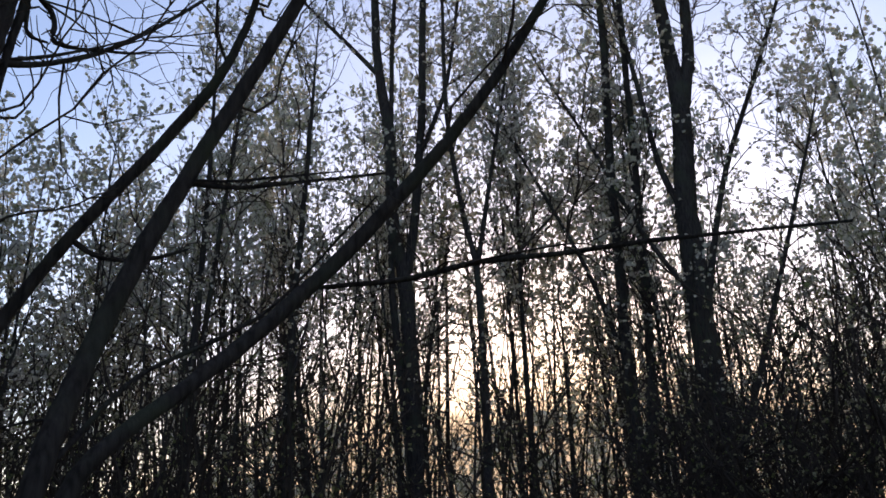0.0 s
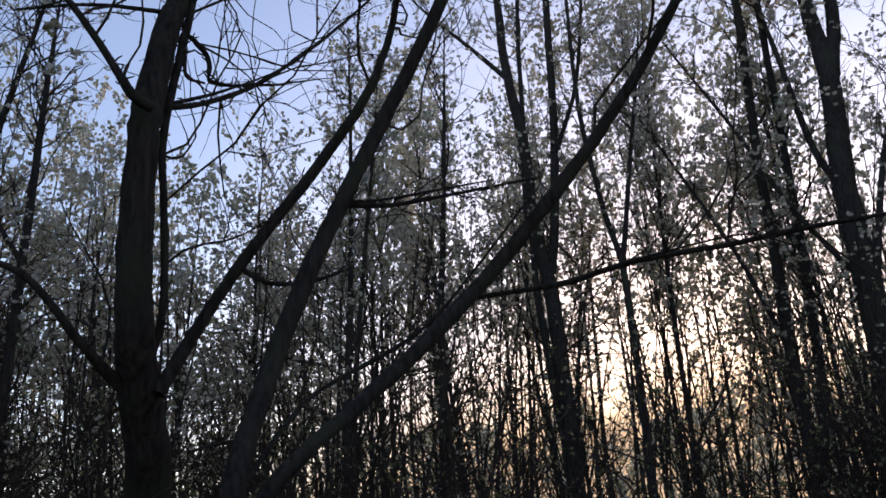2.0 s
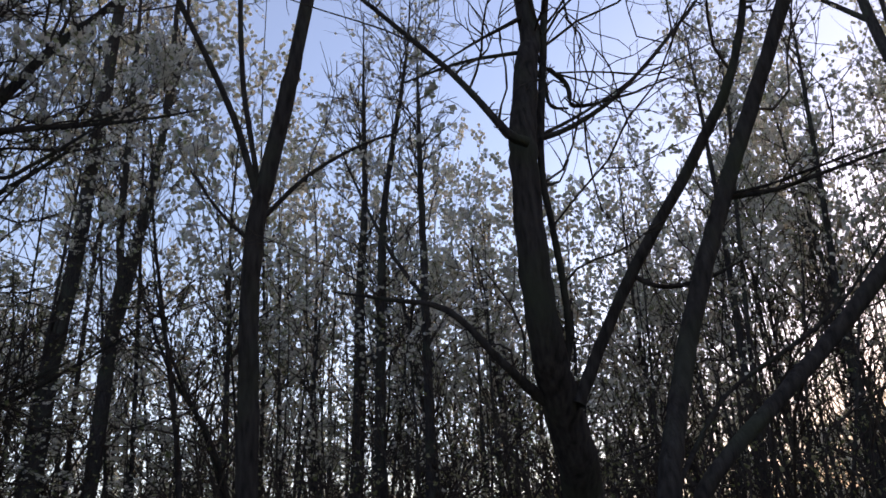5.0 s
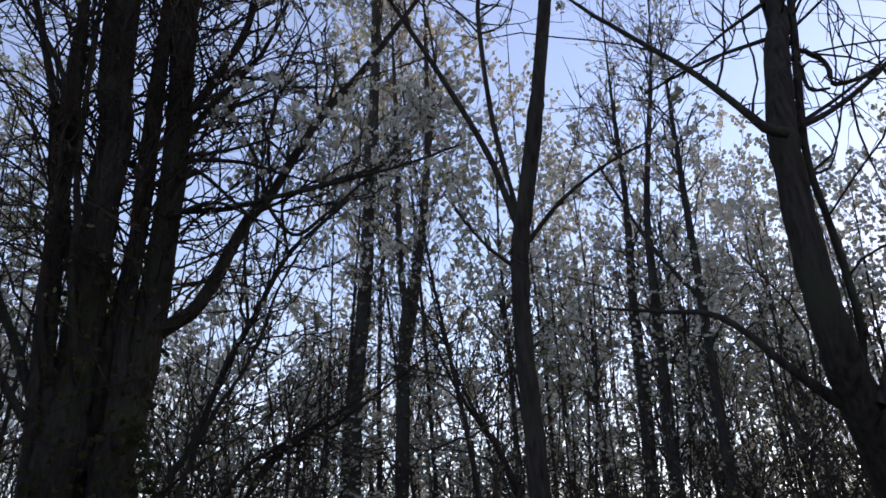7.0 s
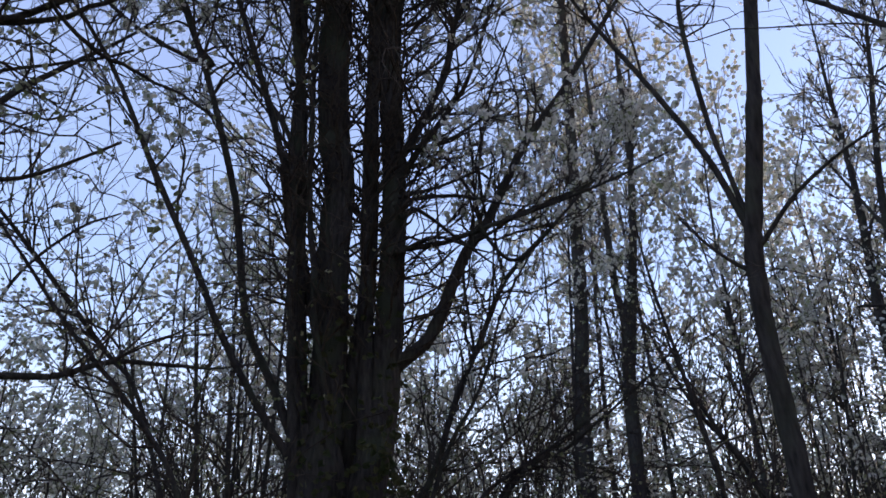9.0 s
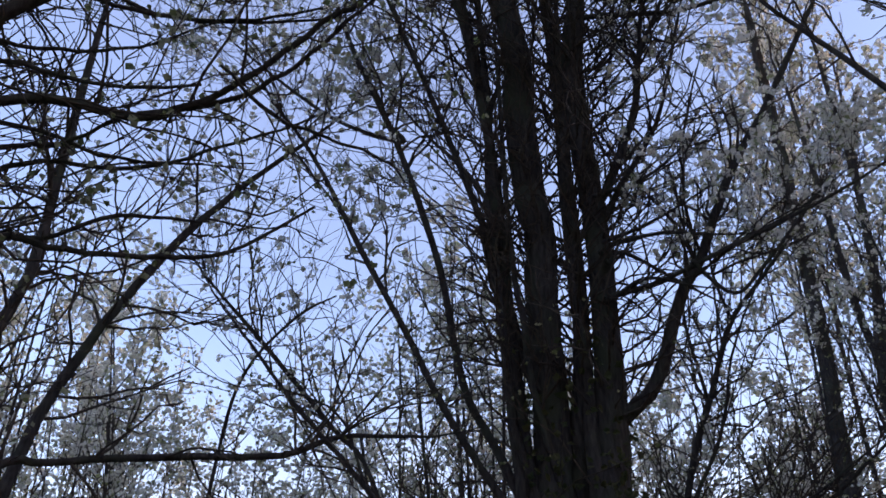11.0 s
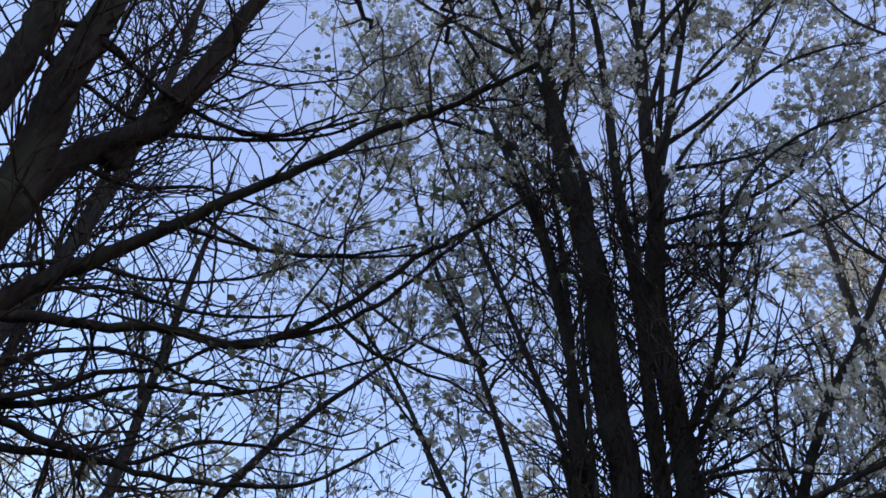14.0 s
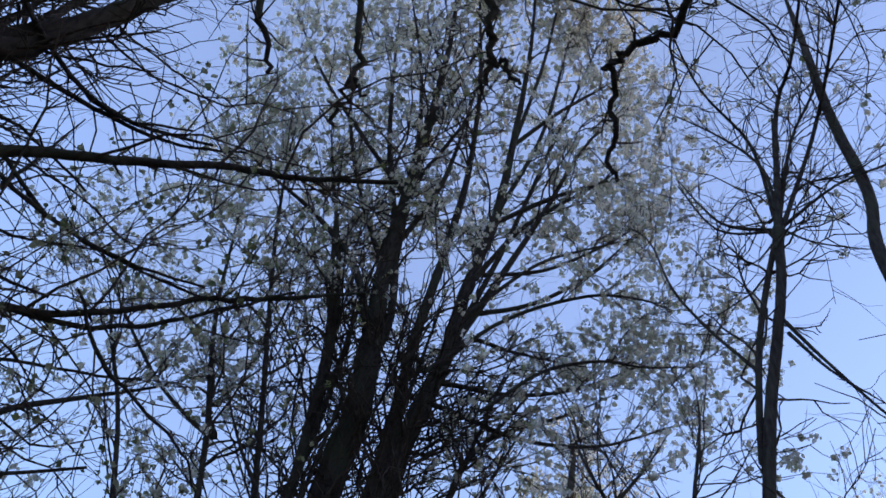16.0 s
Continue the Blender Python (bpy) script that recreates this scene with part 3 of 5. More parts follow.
limbs.append(("branch", 1, [(-2.72, 3.28, 8.42, 0.020), (-2.72, 3.28, 10.08, 0.018), (-2.60, 2.58, 10.39, 0.012), (-2.33, 2.02, 10.62, 0.009), (-2.29, 1.95, 10.65, 0.005), (-2.24, 1.87, 10.67, 0.002)]))
limbs.append(("branch", 1, [(-3.06, 3.02, 5.84, 0.030), (-3.12, 2.97, 5.76, 0.025), (-3.00, 3.07, 6.99, 0.026), (-2.76, 3.26, 8.26, 0.025), (-2.64, 3.34, 8.89, 0.015), (-2.52, 3.42, 9.61, 0.005)]))
limbs.append(("branch", 1, [(-2.73, 3.28, 8.37, 0.015), (-3.11, 2.98, 8.64, 0.010), (-3.32, 2.78, 9.59, 0.009)]))
limbs.append(("branch", 1, [(-2.86, 3.18, 7.20, 0.018), (-2.69, 3.30, 6.61, 0.012), (-2.49, 3.43, 6.00, 0.009), (-2.40, 3.49, 5.78, 0.006), (-2.31, 3.54, 5.59, 0.002)]))
limbs.append(("branch", 1, [(-2.66, 3.32, 8.44, 0.018), (-2.23, 3.58, 8.78, 0.012), (-1.85, 3.76, 8.76, 0.010), (-1.66, 3.82, 8.76, 0.006), (-1.49, 3.88, 8.79, 0.002)]))
limbs.append(("branch", 1, [(-3.04, 3.04, 6.61, 0.015), (-3.27, 2.82, 7.22, 0.013), (-3.43, 2.66, 7.80, 0.011), (-3.53, 2.54, 8.56, 0.009), (-3.66, 2.39, 8.89, 0.006)]))
limbs.append(("branch", 1, [(-2.84, 3.20, 6.99, 0.016), (-2.68, 3.31, 6.50, 0.010), (-2.47, 3.45, 6.07, 0.004)]))
limbs.append(("branch", 1, [(-2.73, 3.28, 8.39, 0.019), (-3.03, 3.05, 8.66, 0.015), (-3.17, 2.92, 9.05, 0.011), (-3.31, 2.78, 9.71, 0.006)]))
limbs.append(("branch", 1, [(-2.71, 3.29, 8.46, 0.019), (-2.69, 3.30, 9.53, 0.016), (-2.96, 3.11, 10.56, 0.012), (-3.32, 2.77, 11.46, 0.007)]))
limbs.append(("branch", 1, [(-2.68, 3.31, 8.48, 0.016), (-2.46, 3.45, 8.98, 0.013), (-2.12, 3.63, 8.87, 0.009), (-1.80, 3.77, 8.93, 0.005)]))
limbs.append(("branch", 1, [(-2.71, 3.29, 8.41, 0.013), (-2.52, 3.41, 8.05, 0.008), (-2.27, 3.56, 7.76, 0.004)]))
limbs.append(("branch", 1, [(-2.71, 3.29, 8.41, 0.019), (-2.41, 3.48, 9.89, 0.017), (-2.03, 3.68, 10.88, 0.013), (-1.63, 3.84, 12.66, 0.008)]))
wood_tree("slender upright tree forking into whippy branches", (-3.26, 2.65), limbs)

limbs = []
limbs.append(("trunk", 1, [(-6.88, 1.00, -0.15, 0.256), (-6.87, 1.04, 1.59, 0.198), (-6.59, 1.03, 2.95, 0.171), (-6.63, 1.10, 3.74, 0.150), (-6.50, 1.10, 4.69, 0.141), (-6.40, 1.11, 5.46, 0.138), (-6.26, 1.02, 6.77, 0.147), (-6.08, 1.01, 7.34, 0.133), (-5.98, 0.95, 7.87, 0.117), (-5.92, 0.89, 8.12, 0.108)]))
limbs.append(("trunk", 1, [(-6.80, 1.22, -0.15, 0.231), (-6.78, 1.35, 1.59, 0.179), (-6.49, 1.40, 2.94, 0.154), (-6.52, 1.53, 3.73, 0.141), (-6.38, 1.58, 4.68, 0.117), (-6.24, 1.59, 5.73, 0.107), (-6.14, 1.53, 6.71, 0.112), (-5.97, 1.52, 7.36, 0.102), (-5.84, 1.57, 7.84, 0.092), (-5.76, 1.59, 8.12, 0.083)]))
limbs.append(("trunk", 4, [(-6.75, 1.20, -0.15, 0.098), (-6.76, 1.31, 1.74, 0.076), (-6.46, 1.35, 3.19, 0.065), (-6.50, 1.39, 4.19, 0.062), (-6.41, 1.38, 4.93, 0.062), (-6.31, 1.37, 5.73, 0.064), (-6.12, 1.37, 6.82, 0.061), (-5.96, 1.33, 7.61, 0.057), (-5.72, 1.25, 8.56, 0.053), (-5.39, 1.20, 9.63, 0.048), (-4.96, 1.07, 10.74, 0.038), (-4.44, 0.74, 11.94, 0.025), (-3.89, 0.23, 13.15, 0.016), (-3.77, 0.13, 13.40, 0.009), (-3.64, 0.03, 13.67, 0.003)]))
limbs.append(("trunk", 3, [(-6.87, 0.95, -0.15, 0.090), (-6.90, 0.93, 1.65, 0.069), (-6.62, 0.86, 3.04, 0.060), (-6.66, 0.81, 4.21, 0.052), (-6.54, 0.78, 5.19, 0.050), (-6.38, 0.75, 6.27, 0.044), (-6.28, 0.69, 6.90, 0.044), (-6.06, 0.48, 8.06, 0.036), (-5.87, 0.16, 9.01, 0.026), (-5.68, -0.12, 9.83, 0.016), (-5.41, -0.40, 10.67, 0.006)]))
limbs.append(("limb", 4, [(-6.46, 1.59, 3.96, 0.067), (-6.34, 1.91, 4.24, 0.058), (-6.18, 2.19, 4.94, 0.050), (-6.10, 2.39, 5.26, 0.043), (-5.91, 2.75, 6.04, 0.037), (-5.76, 3.07, 6.53, 0.032), (-5.46, 3.56, 7.40, 0.022), (-5.32, 3.81, 7.88, 0.013), (-5.16, 4.02, 8.40, 0.004)]))
limbs.append(("branch", 4, [(-5.92, 2.27, 5.08, 0.019), (-5.73, 2.93, 5.35, 0.017), (-5.57, 3.48, 5.60, 0.013), (-5.40, 4.00, 5.88, 0.008)]))
limbs.append(("limb", 4, [(-6.59, 0.96, 3.04, 0.043), (-6.75, 0.70, 3.79, 0.037), (-6.74, 0.43, 4.40, 0.033), (-6.64, 0.26, 5.46, 0.032), (-6.52, -0.08, 6.63, 0.029), (-6.50, -0.27, 7.15, 0.029), (-6.37, -0.61, 7.98, 0.025), (-6.19, -0.87, 8.89, 0.015), (-6.09, -0.99, 9.35, 0.009), (-5.95, -1.12, 9.85, 0.004)]))
limbs.append(("limb", 4, [(-6.62, 0.86, 3.03, 0.045), (-6.61, 0.90, 3.08, 0.039), (-6.61, 0.57, 3.58, 0.031), (-6.61, 0.25, 4.15, 0.029), (-6.60, -0.05, 4.82, 0.028), (-6.60, -0.44, 5.63, 0.027), (-6.57, -0.88, 6.58, 0.020), (-6.55, -1.30, 7.25, 0.016), (-6.53, -1.50, 7.60, 0.010), (-6.68, -1.75, 8.08, 0.004)]))
limbs.append(("branch", 4, [(-6.23, 1.61, 5.79, 0.030), (-6.13, 1.80, 6.17, 0.029), (-5.98, 2.02, 6.76, 0.027), (-5.85, 2.08, 7.20, 0.025), (-5.69, 2.30, 7.70, 0.019), (-5.50, 2.54, 8.27, 0.011), (-5.27, 2.77, 8.88, 0.005)]))
limbs.append(("branch", 3, [(-6.22, 1.58, 5.96, 0.045), (-6.26, 1.61, 5.80, 0.037), (-6.16, 1.79, 6.21, 0.029), (-6.02, 2.04, 6.75, 0.028), (-5.83, 2.12, 7.32, 0.024), (-5.70, 2.35, 7.68, 0.019), (-5.48, 2.90, 8.12, 0.014), (-5.35, 3.18, 8.38, 0.008), (-5.21, 3.47, 8.67, 0.003)]))
limbs.append(("stem", 4, [(-6.55, 0.93, 3.28, 0.037), (-6.58, 0.81, 4.69, 0.039), (-6.49, 0.64, 5.72, 0.035), (-6.51, 0.65, 5.81, 0.031), (-6.38, 0.30, 6.90, 0.029), (-6.23, -0.06, 7.90, 0.026), (-6.03, -0.48, 9.05, 0.022), (-5.75, -0.84, 10.15, 0.013), (-5.63, -0.94, 10.53, 0.008), (-5.51, -1.05, 10.92, 0.003)]))
limbs.append(("limb", 4, [(-5.99, 0.93, 7.86, 0.117), (-5.92, 0.87, 8.20, 0.108), (-5.70, 0.69, 9.11, 0.092), (-5.35, 0.55, 10.10, 0.071), (-4.92, 0.40, 11.17, 0.052), (-4.28, 0.12, 12.52, 0.033), (-3.78, -0.22, 13.59, 0.020), (-3.63, -0.31, 13.90, 0.012), (-3.48, -0.40, 14.22, 0.004)]))
limbs.append(("limb", 4, [(-5.95, 0.93, 8.00, 0.062), (-5.79, 0.94, 8.58, 0.047), (-5.55, 0.64, 9.56, 0.041), (-5.19, 0.08, 10.78, 0.031), (-4.75, -0.37, 12.01, 0.018), (-4.59, -0.51, 12.41, 0.011), (-4.42, -0.65, 12.83, 0.004)]))
limbs.append(("limb", 4, [(-5.84, 1.57, 7.84, 0.089), (-5.69, 1.61, 8.34, 0.081), (-5.41, 1.56, 9.29, 0.071), (-5.04, 1.57, 10.27, 0.057), (-4.49, 1.37, 11.57, 0.039), (-3.92, 1.11, 12.73, 0.026), (-3.39, 0.77, 13.72, 0.016), (-3.26, 0.70, 13.93, 0.009), (-3.13, 0.61, 14.16, 0.003)]))
limbs.append(("limb", 4, [(-5.67, 1.62, 8.42, 0.053), (-5.31, 1.85, 9.42, 0.041), (-4.85, 2.07, 10.50, 0.030), (-4.42, 2.22, 11.45, 0.022), (-4.10, 2.41, 12.12, 0.015), (-3.95, 2.49, 12.42, 0.009), (-3.80, 2.56, 12.75, 0.004)]))
limbs.append(("limb", 4, [(-5.95, 0.93, 8.00, 0.051), (-5.79, 0.42, 8.99, 0.040), (-5.81, -0.24, 9.55, 0.029), (-5.88, -0.90, 9.90, 0.016), (-5.91, -1.29, 10.13, 0.010), (-5.93, -1.67, 10.40, 0.004)]))
limbs.append(("branch", 4, [(-5.54, 1.64, 8.88, 0.033), (-5.26, 2.28, 9.30, 0.025), (-4.94, 2.79, 9.92, 0.020), (-4.59, 3.19, 10.69, 0.010), (-4.49, 3.29, 10.92, 0.006), (-4.38, 3.39, 11.17, 0.002)]))
limbs.append(("branch", 4, [(-5.71, 1.64, 8.28, 0.031), (-5.59, 1.78, 8.63, 0.030), (-5.49, 2.20, 8.66, 0.020), (-5.37, 2.68, 8.72, 0.012), (-5.29, 2.98, 8.78, 0.007), (-5.19, 3.26, 8.87, 0.003)]))
limbs.append(("branch", 4, [(-5.35, 0.55, 10.10, 0.033), (-5.31, -0.16, 10.70, 0.027), (-5.26, -0.91, 11.37, 0.021), (-5.16, -1.52, 12.08, 0.011), (-5.13, -1.69, 12.29, 0.007), (-5.08, -1.84, 12.51, 0.003)]))
limbs.append(("branch", 4, [(-5.04, 1.57, 10.27, 0.030), (-4.44, 1.71, 11.56, 0.025), (-3.83, 1.58, 12.81, 0.015), (-3.68, 1.55, 13.09, 0.009), (-3.52, 1.50, 13.38, 0.004)]))
limbs.append(("stem", 4, [(-6.61, 0.86, 3.14, 0.038), (-6.59, 0.92, 3.20, 0.043), (-6.60, 0.85, 4.69, 0.044), (-6.46, 0.80, 5.83, 0.040), (-6.38, 0.75, 6.63, 0.042), (-6.11, 0.57, 7.88, 0.045), (-5.88, 0.26, 8.95, 0.031), (-5.66, -0.23, 10.01, 0.019), (-5.52, -0.48, 10.53, 0.012), (-5.36, -0.72, 11.08, 0.005)]))
limbs.append(("branch", 3, [(-6.51, -0.20, 6.95, 0.028), (-6.54, -0.06, 6.77, 0.023), (-6.64, -0.66, 7.09, 0.019), (-6.68, -1.19, 7.56, 0.016), (-6.68, -1.77, 8.14, 0.009), (-6.66, -1.95, 8.32, 0.005), (-6.64, -2.12, 8.55, 0.002)]))
limbs.append(("branch", 4, [(-5.66, 1.63, 8.51, 0.035), (-5.09, 1.80, 10.04, 0.030), (-4.42, 1.88, 11.55, 0.022), (-3.80, 1.93, 12.82, 0.015), (-3.65, 1.93, 13.11, 0.009), (-3.50, 1.93, 13.42, 0.004)]))
limbs.append(("branch", 4, [(-5.40, 1.59, 9.31, 0.034), (-4.97, 1.93, 10.27, 0.027), (-4.51, 2.54, 11.16, 0.018), (-4.32, 2.76, 11.52, 0.010), (-4.13, 2.96, 11.91, 0.004)]))
limbs.append(("branch", 4, [(-5.63, 0.66, 9.33, 0.037), (-5.15, 0.85, 10.39, 0.030), (-4.66, 0.77, 11.48, 0.021), (-4.05, 0.58, 12.68, 0.015), (-3.90, 0.53, 12.95, 0.009), (-3.74, 0.48, 13.24, 0.004)]))
limbs.append(("branch", 4, [(-5.70, 0.69, 9.11, 0.033), (-5.55, 0.10, 9.93, 0.026), (-5.27, -0.50, 11.04, 0.021), (-4.89, -0.82, 12.08, 0.015), (-4.76, -0.91, 12.40, 0.008), (-4.62, -1.01, 12.74, 0.003)]))
limbs.append(("branch", 4, [(-4.72, 1.44, 11.07, 0.028), (-4.02, 1.37, 12.49, 0.022), (-3.44, 1.19, 13.56, 0.016), (-3.30, 1.15, 13.80, 0.009), (-3.16, 1.10, 14.05, 0.003)]))
limbs.append(("branch", 4, [(-5.92, 2.25, 5.09, 0.022), (-5.93, 2.25, 5.08, 0.019), (-5.91, 2.50, 4.80, 0.016), (-5.82, 2.76, 5.01, 0.015), (-5.66, 3.18, 5.49, 0.010), (-5.59, 3.35, 5.71, 0.006), (-5.51, 3.50, 5.95, 0.002)]))
limbs.append(("branch", 1, [(-6.07, 1.56, 5.36, 0.019), (-5.96, 1.92, 5.47, 0.015), (-5.86, 2.26, 5.64, 0.010), (-5.78, 2.48, 5.77, 0.006), (-5.71, 2.71, 5.95, 0.002)]))
limbs.append(("branch", 1, [(-6.13, 1.57, 4.85, 0.019), (-6.03, 1.87, 5.00, 0.015), (-5.97, 2.20, 4.90, 0.009), (-5.92, 2.44, 4.85, 0.005), (-5.86, 2.68, 4.84, 0.002)]))
limbs.append(("branch", 1, [(-6.02, 1.53, 5.79, 0.020), (-5.89, 1.96, 5.90, 0.015), (-5.75, 2.36, 6.20, 0.010), (-5.68, 2.56, 6.37, 0.006), (-5.60, 2.76, 6.58, 0.002)]))
limbs.append(("stem", 0, [(-6.59, 1.03, 2.94, 0.055), (-6.55, 1.20, 2.96, 0.047), (-6.65, 1.03, 4.16, 0.045), (-6.61, 0.91, 4.68, 0.042), (-6.56, 0.78, 5.32, 0.039), (-6.49, 0.71, 5.97, 0.036), (-6.24, 0.73, 7.07, 0.032), (-6.06, 0.67, 7.93, 0.025), (-5.84, 0.60, 8.74, 0.016), (-5.57, 0.53, 9.63, 0.006)]))
limbs.append(("stem", 0, [(-6.49, 1.40, 2.91, 0.039), (-6.52, 1.23, 2.99, 0.035), (-6.41, 0.95, 4.20, 0.030), (-6.35, 0.91, 4.75, 0.029), (-6.30, 0.85, 5.22, 0.025), (-6.16, 0.82, 6.28, 0.022), (-5.97, 0.80, 7.22, 0.019), (-6.01, 0.80, 7.90, 0.011), (-5.85, 0.78, 8.54, 0.005)]))
limbs.append(("stem", 4, [(-6.55, 1.19, 3.00, 0.040), (-6.59, 1.07, 3.00, 0.034), (-6.53, 0.80, 3.92, 0.032), (-6.47, 0.77, 4.33, 0.031), (-6.43, 0.74, 4.71, 0.030), (-6.38, 0.73, 5.08, 0.028), (-6.33, 0.70, 5.56, 0.026), (-6.29, 0.65, 5.95, 0.024), (-6.29, 0.45, 6.30, 0.020), (-6.31, 0.21, 6.60, 0.016), (-6.31, -0.04, 6.95, 0.009), (-6.30, -0.29, 7.36, 0.003)]))
limbs.append(("stem", 1, [(-6.25, 1.60, 5.86, 0.039), (-6.25, 1.68, 5.73, 0.033), (-6.20, 1.78, 5.92, 0.030), (-6.05, 2.10, 6.42, 0.025), (-5.96, 2.26, 6.75, 0.020), (-5.71, 2.46, 7.51, 0.015), (-5.56, 2.58, 7.99, 0.009), (-5.40, 2.70, 8.55, 0.004)]))
limbs.append(("stem", 1, [(-6.26, 1.60, 5.83, 0.034), (-6.20, 1.74, 6.02, 0.030), (-6.09, 1.92, 6.45, 0.027), (-5.99, 2.04, 6.80, 0.023), (-5.77, 2.14, 7.57, 0.018), (-5.60, 2.21, 8.17, 0.011), (-5.41, 2.29, 8.84, 0.004)]))
limbs.append(("branch", 1, [(-6.08, 1.53, 5.29, 0.026), (-6.09, 1.59, 5.26, 0.023), (-6.06, 1.68, 5.35, 0.020), (-5.96, 2.05, 5.39, 0.016), (-5.89, 2.37, 5.34, 0.011), (-5.82, 2.66, 5.30, 0.007), (-5.76, 2.95, 5.33, 0.003)]))
limbs.append(("branch", 1, [(-6.09, 1.58, 5.26, 0.023), (-6.11, 1.61, 5.19, 0.023), (-6.06, 1.73, 5.26, 0.018), (-6.01, 2.11, 4.97, 0.013), (-5.96, 2.46, 4.71, 0.006)]))
limbs.append(("branch", 1, [(-6.14, 1.52, 4.86, 0.035), (-6.16, 1.56, 4.85, 0.029), (-6.14, 1.62, 4.90, 0.026), (-6.05, 1.94, 4.96, 0.022), (-5.97, 2.20, 5.06, 0.020), (-5.86, 2.56, 5.22, 0.017), (-5.76, 2.96, 5.40, 0.011), (-5.68, 3.21, 5.54, 0.007), (-5.59, 3.47, 5.73, 0.003)]))
limbs.append(("branch", 3, [(-4.64, 1.42, 11.24, 0.032), (-4.23, 1.80, 11.98, 0.025), (-3.90, 2.18, 12.58, 0.016), (-3.76, 2.33, 12.85, 0.009), (-3.63, 2.47, 13.13, 0.004)]))
limbs.append(("branch", 3, [(-5.17, 1.58, 9.94, 0.037), (-5.10, 1.56, 10.09, 0.033), (-4.72, 2.12, 10.77, 0.027), (-4.39, 2.71, 11.34, 0.014), (-4.27, 2.93, 11.57, 0.008), (-4.13, 3.14, 11.84, 0.003)]))
limbs.append(("branch", 3, [(-5.42, 1.56, 9.26, 0.031), (-5.36, 1.59, 9.38, 0.028), (-5.09, 2.27, 9.75, 0.022), (-4.78, 2.82, 10.33, 0.017), (-4.51, 3.21, 10.87, 0.010), (-4.41, 3.34, 11.07, 0.007), (-4.30, 3.47, 11.30, 0.002)]))
limbs.append(("branch", 3, [(-5.51, 0.59, 9.69, 0.032), (-5.06, 0.38, 10.88, 0.027), (-4.66, -0.01, 11.92, 0.022), (-4.32, -0.55, 12.93, 0.012), (-4.24, -0.65, 13.15, 0.007), (-4.16, -0.76, 13.38, 0.003)]))
limbs.append(("branch", 3, [(-4.97, 0.42, 11.04, 0.031), (-4.40, 0.52, 12.11, 0.025), (-3.90, 0.44, 13.00, 0.015), (-3.75, 0.41, 13.26, 0.009), (-3.59, 0.39, 13.52, 0.003)]))
limbs.append(("branch", 3, [(-5.35, 0.55, 10.10, 0.034), (-5.28, 0.55, 10.25, 0.029), (-4.94, 0.70, 10.92, 0.024), (-4.53, 0.84, 11.67, 0.015), (-4.36, 0.88, 11.99, 0.009), (-4.17, 0.92, 12.31, 0.003)]))
limbs.append(("branch", 3, [(-5.85, 1.57, 7.83, 0.031), (-5.76, 1.65, 8.00, 0.028), (-5.57, 2.32, 8.12, 0.023), (-5.36, 2.97, 8.47, 0.018), (-5.07, 3.56, 8.99, 0.009), (-4.99, 3.73, 9.15, 0.006), (-4.89, 3.89, 9.35, 0.002)]))
limbs.append(("branch", 3, [(-5.91, 1.54, 7.58, 0.031), (-5.82, 1.67, 7.74, 0.028), (-5.64, 2.54, 7.69, 0.022), (-5.43, 3.31, 7.92, 0.017), (-5.16, 3.96, 8.38, 0.009), (-5.08, 4.13, 8.49, 0.005), (-4.99, 4.30, 8.66, 0.002)]))
limbs.append(("stem", 1, [(-6.65, 1.13, -0.15, 0.141), (-6.76, 1.24, 1.97, 0.109), (-6.66, 1.30, 3.50, 0.097), (-6.52, 1.37, 4.30, 0.085), (-6.43, 1.41, 4.96, 0.065), (-6.34, 1.42, 5.63, 0.049), (-6.24, 1.41, 6.35, 0.038), (-6.03, 1.40, 7.21, 0.032), (-5.81, 1.40, 8.17, 0.019), (-5.54, 1.39, 9.21, 0.007)]))
limbs.append(("branch", 4, [(-5.41, 1.34, 7.62, 0.024), (-5.17, 1.99, 8.71, 0.022), (-4.78, 2.70, 9.26, 0.018), (-4.47, 3.13, 9.21, 0.013), (-4.26, 3.38, 8.98, 0.008)]))
limbs.append(("branch", 4, [(-5.21, 1.89, 7.28, 0.021), (-4.99, 2.35, 7.95, 0.018), (-4.71, 2.81, 8.18, 0.015), (-4.46, 3.15, 8.10, 0.011), (-4.15, 3.49, 8.06, 0.007)]))
limbs.append(("branch", 4, [(-5.34, 1.57, 8.60, 0.023), (-5.07, 2.19, 9.78, 0.020), (-4.76, 2.73, 10.23, 0.014), (-4.45, 3.16, 10.47, 0.008)]))
wood_tree("clump of black upright trunks rising from one base", (-6.88, 1.00), limbs)

limbs = []
limbs.append(("trunk", 3, [(-8.39, 1.84, -0.15, 0.053), (-8.32, 2.10, 1.63, 0.042), (-8.62, 2.43, 3.11, 0.039), (-8.61, 2.68, 3.61, 0.037), (-8.58, 2.99, 4.47, 0.036), (-8.47, 3.24, 5.06, 0.034), (-8.29, 3.53, 5.78, 0.029), (-8.10, 3.84, 6.16, 0.024), (-7.86, 4.17, 6.55, 0.020), (-7.64, 4.45, 6.94, 0.012), (-7.34, 4.71, 7.36, 0.004)]))
limbs.append(("branch", 3, [(-8.28, 3.55, 5.78, 0.023), (-8.25, 3.44, 6.35, 0.016), (-8.15, 3.44, 6.83, 0.013), (-8.07, 3.42, 7.20, 0.008), (-7.98, 3.39, 7.59, 0.003)]))
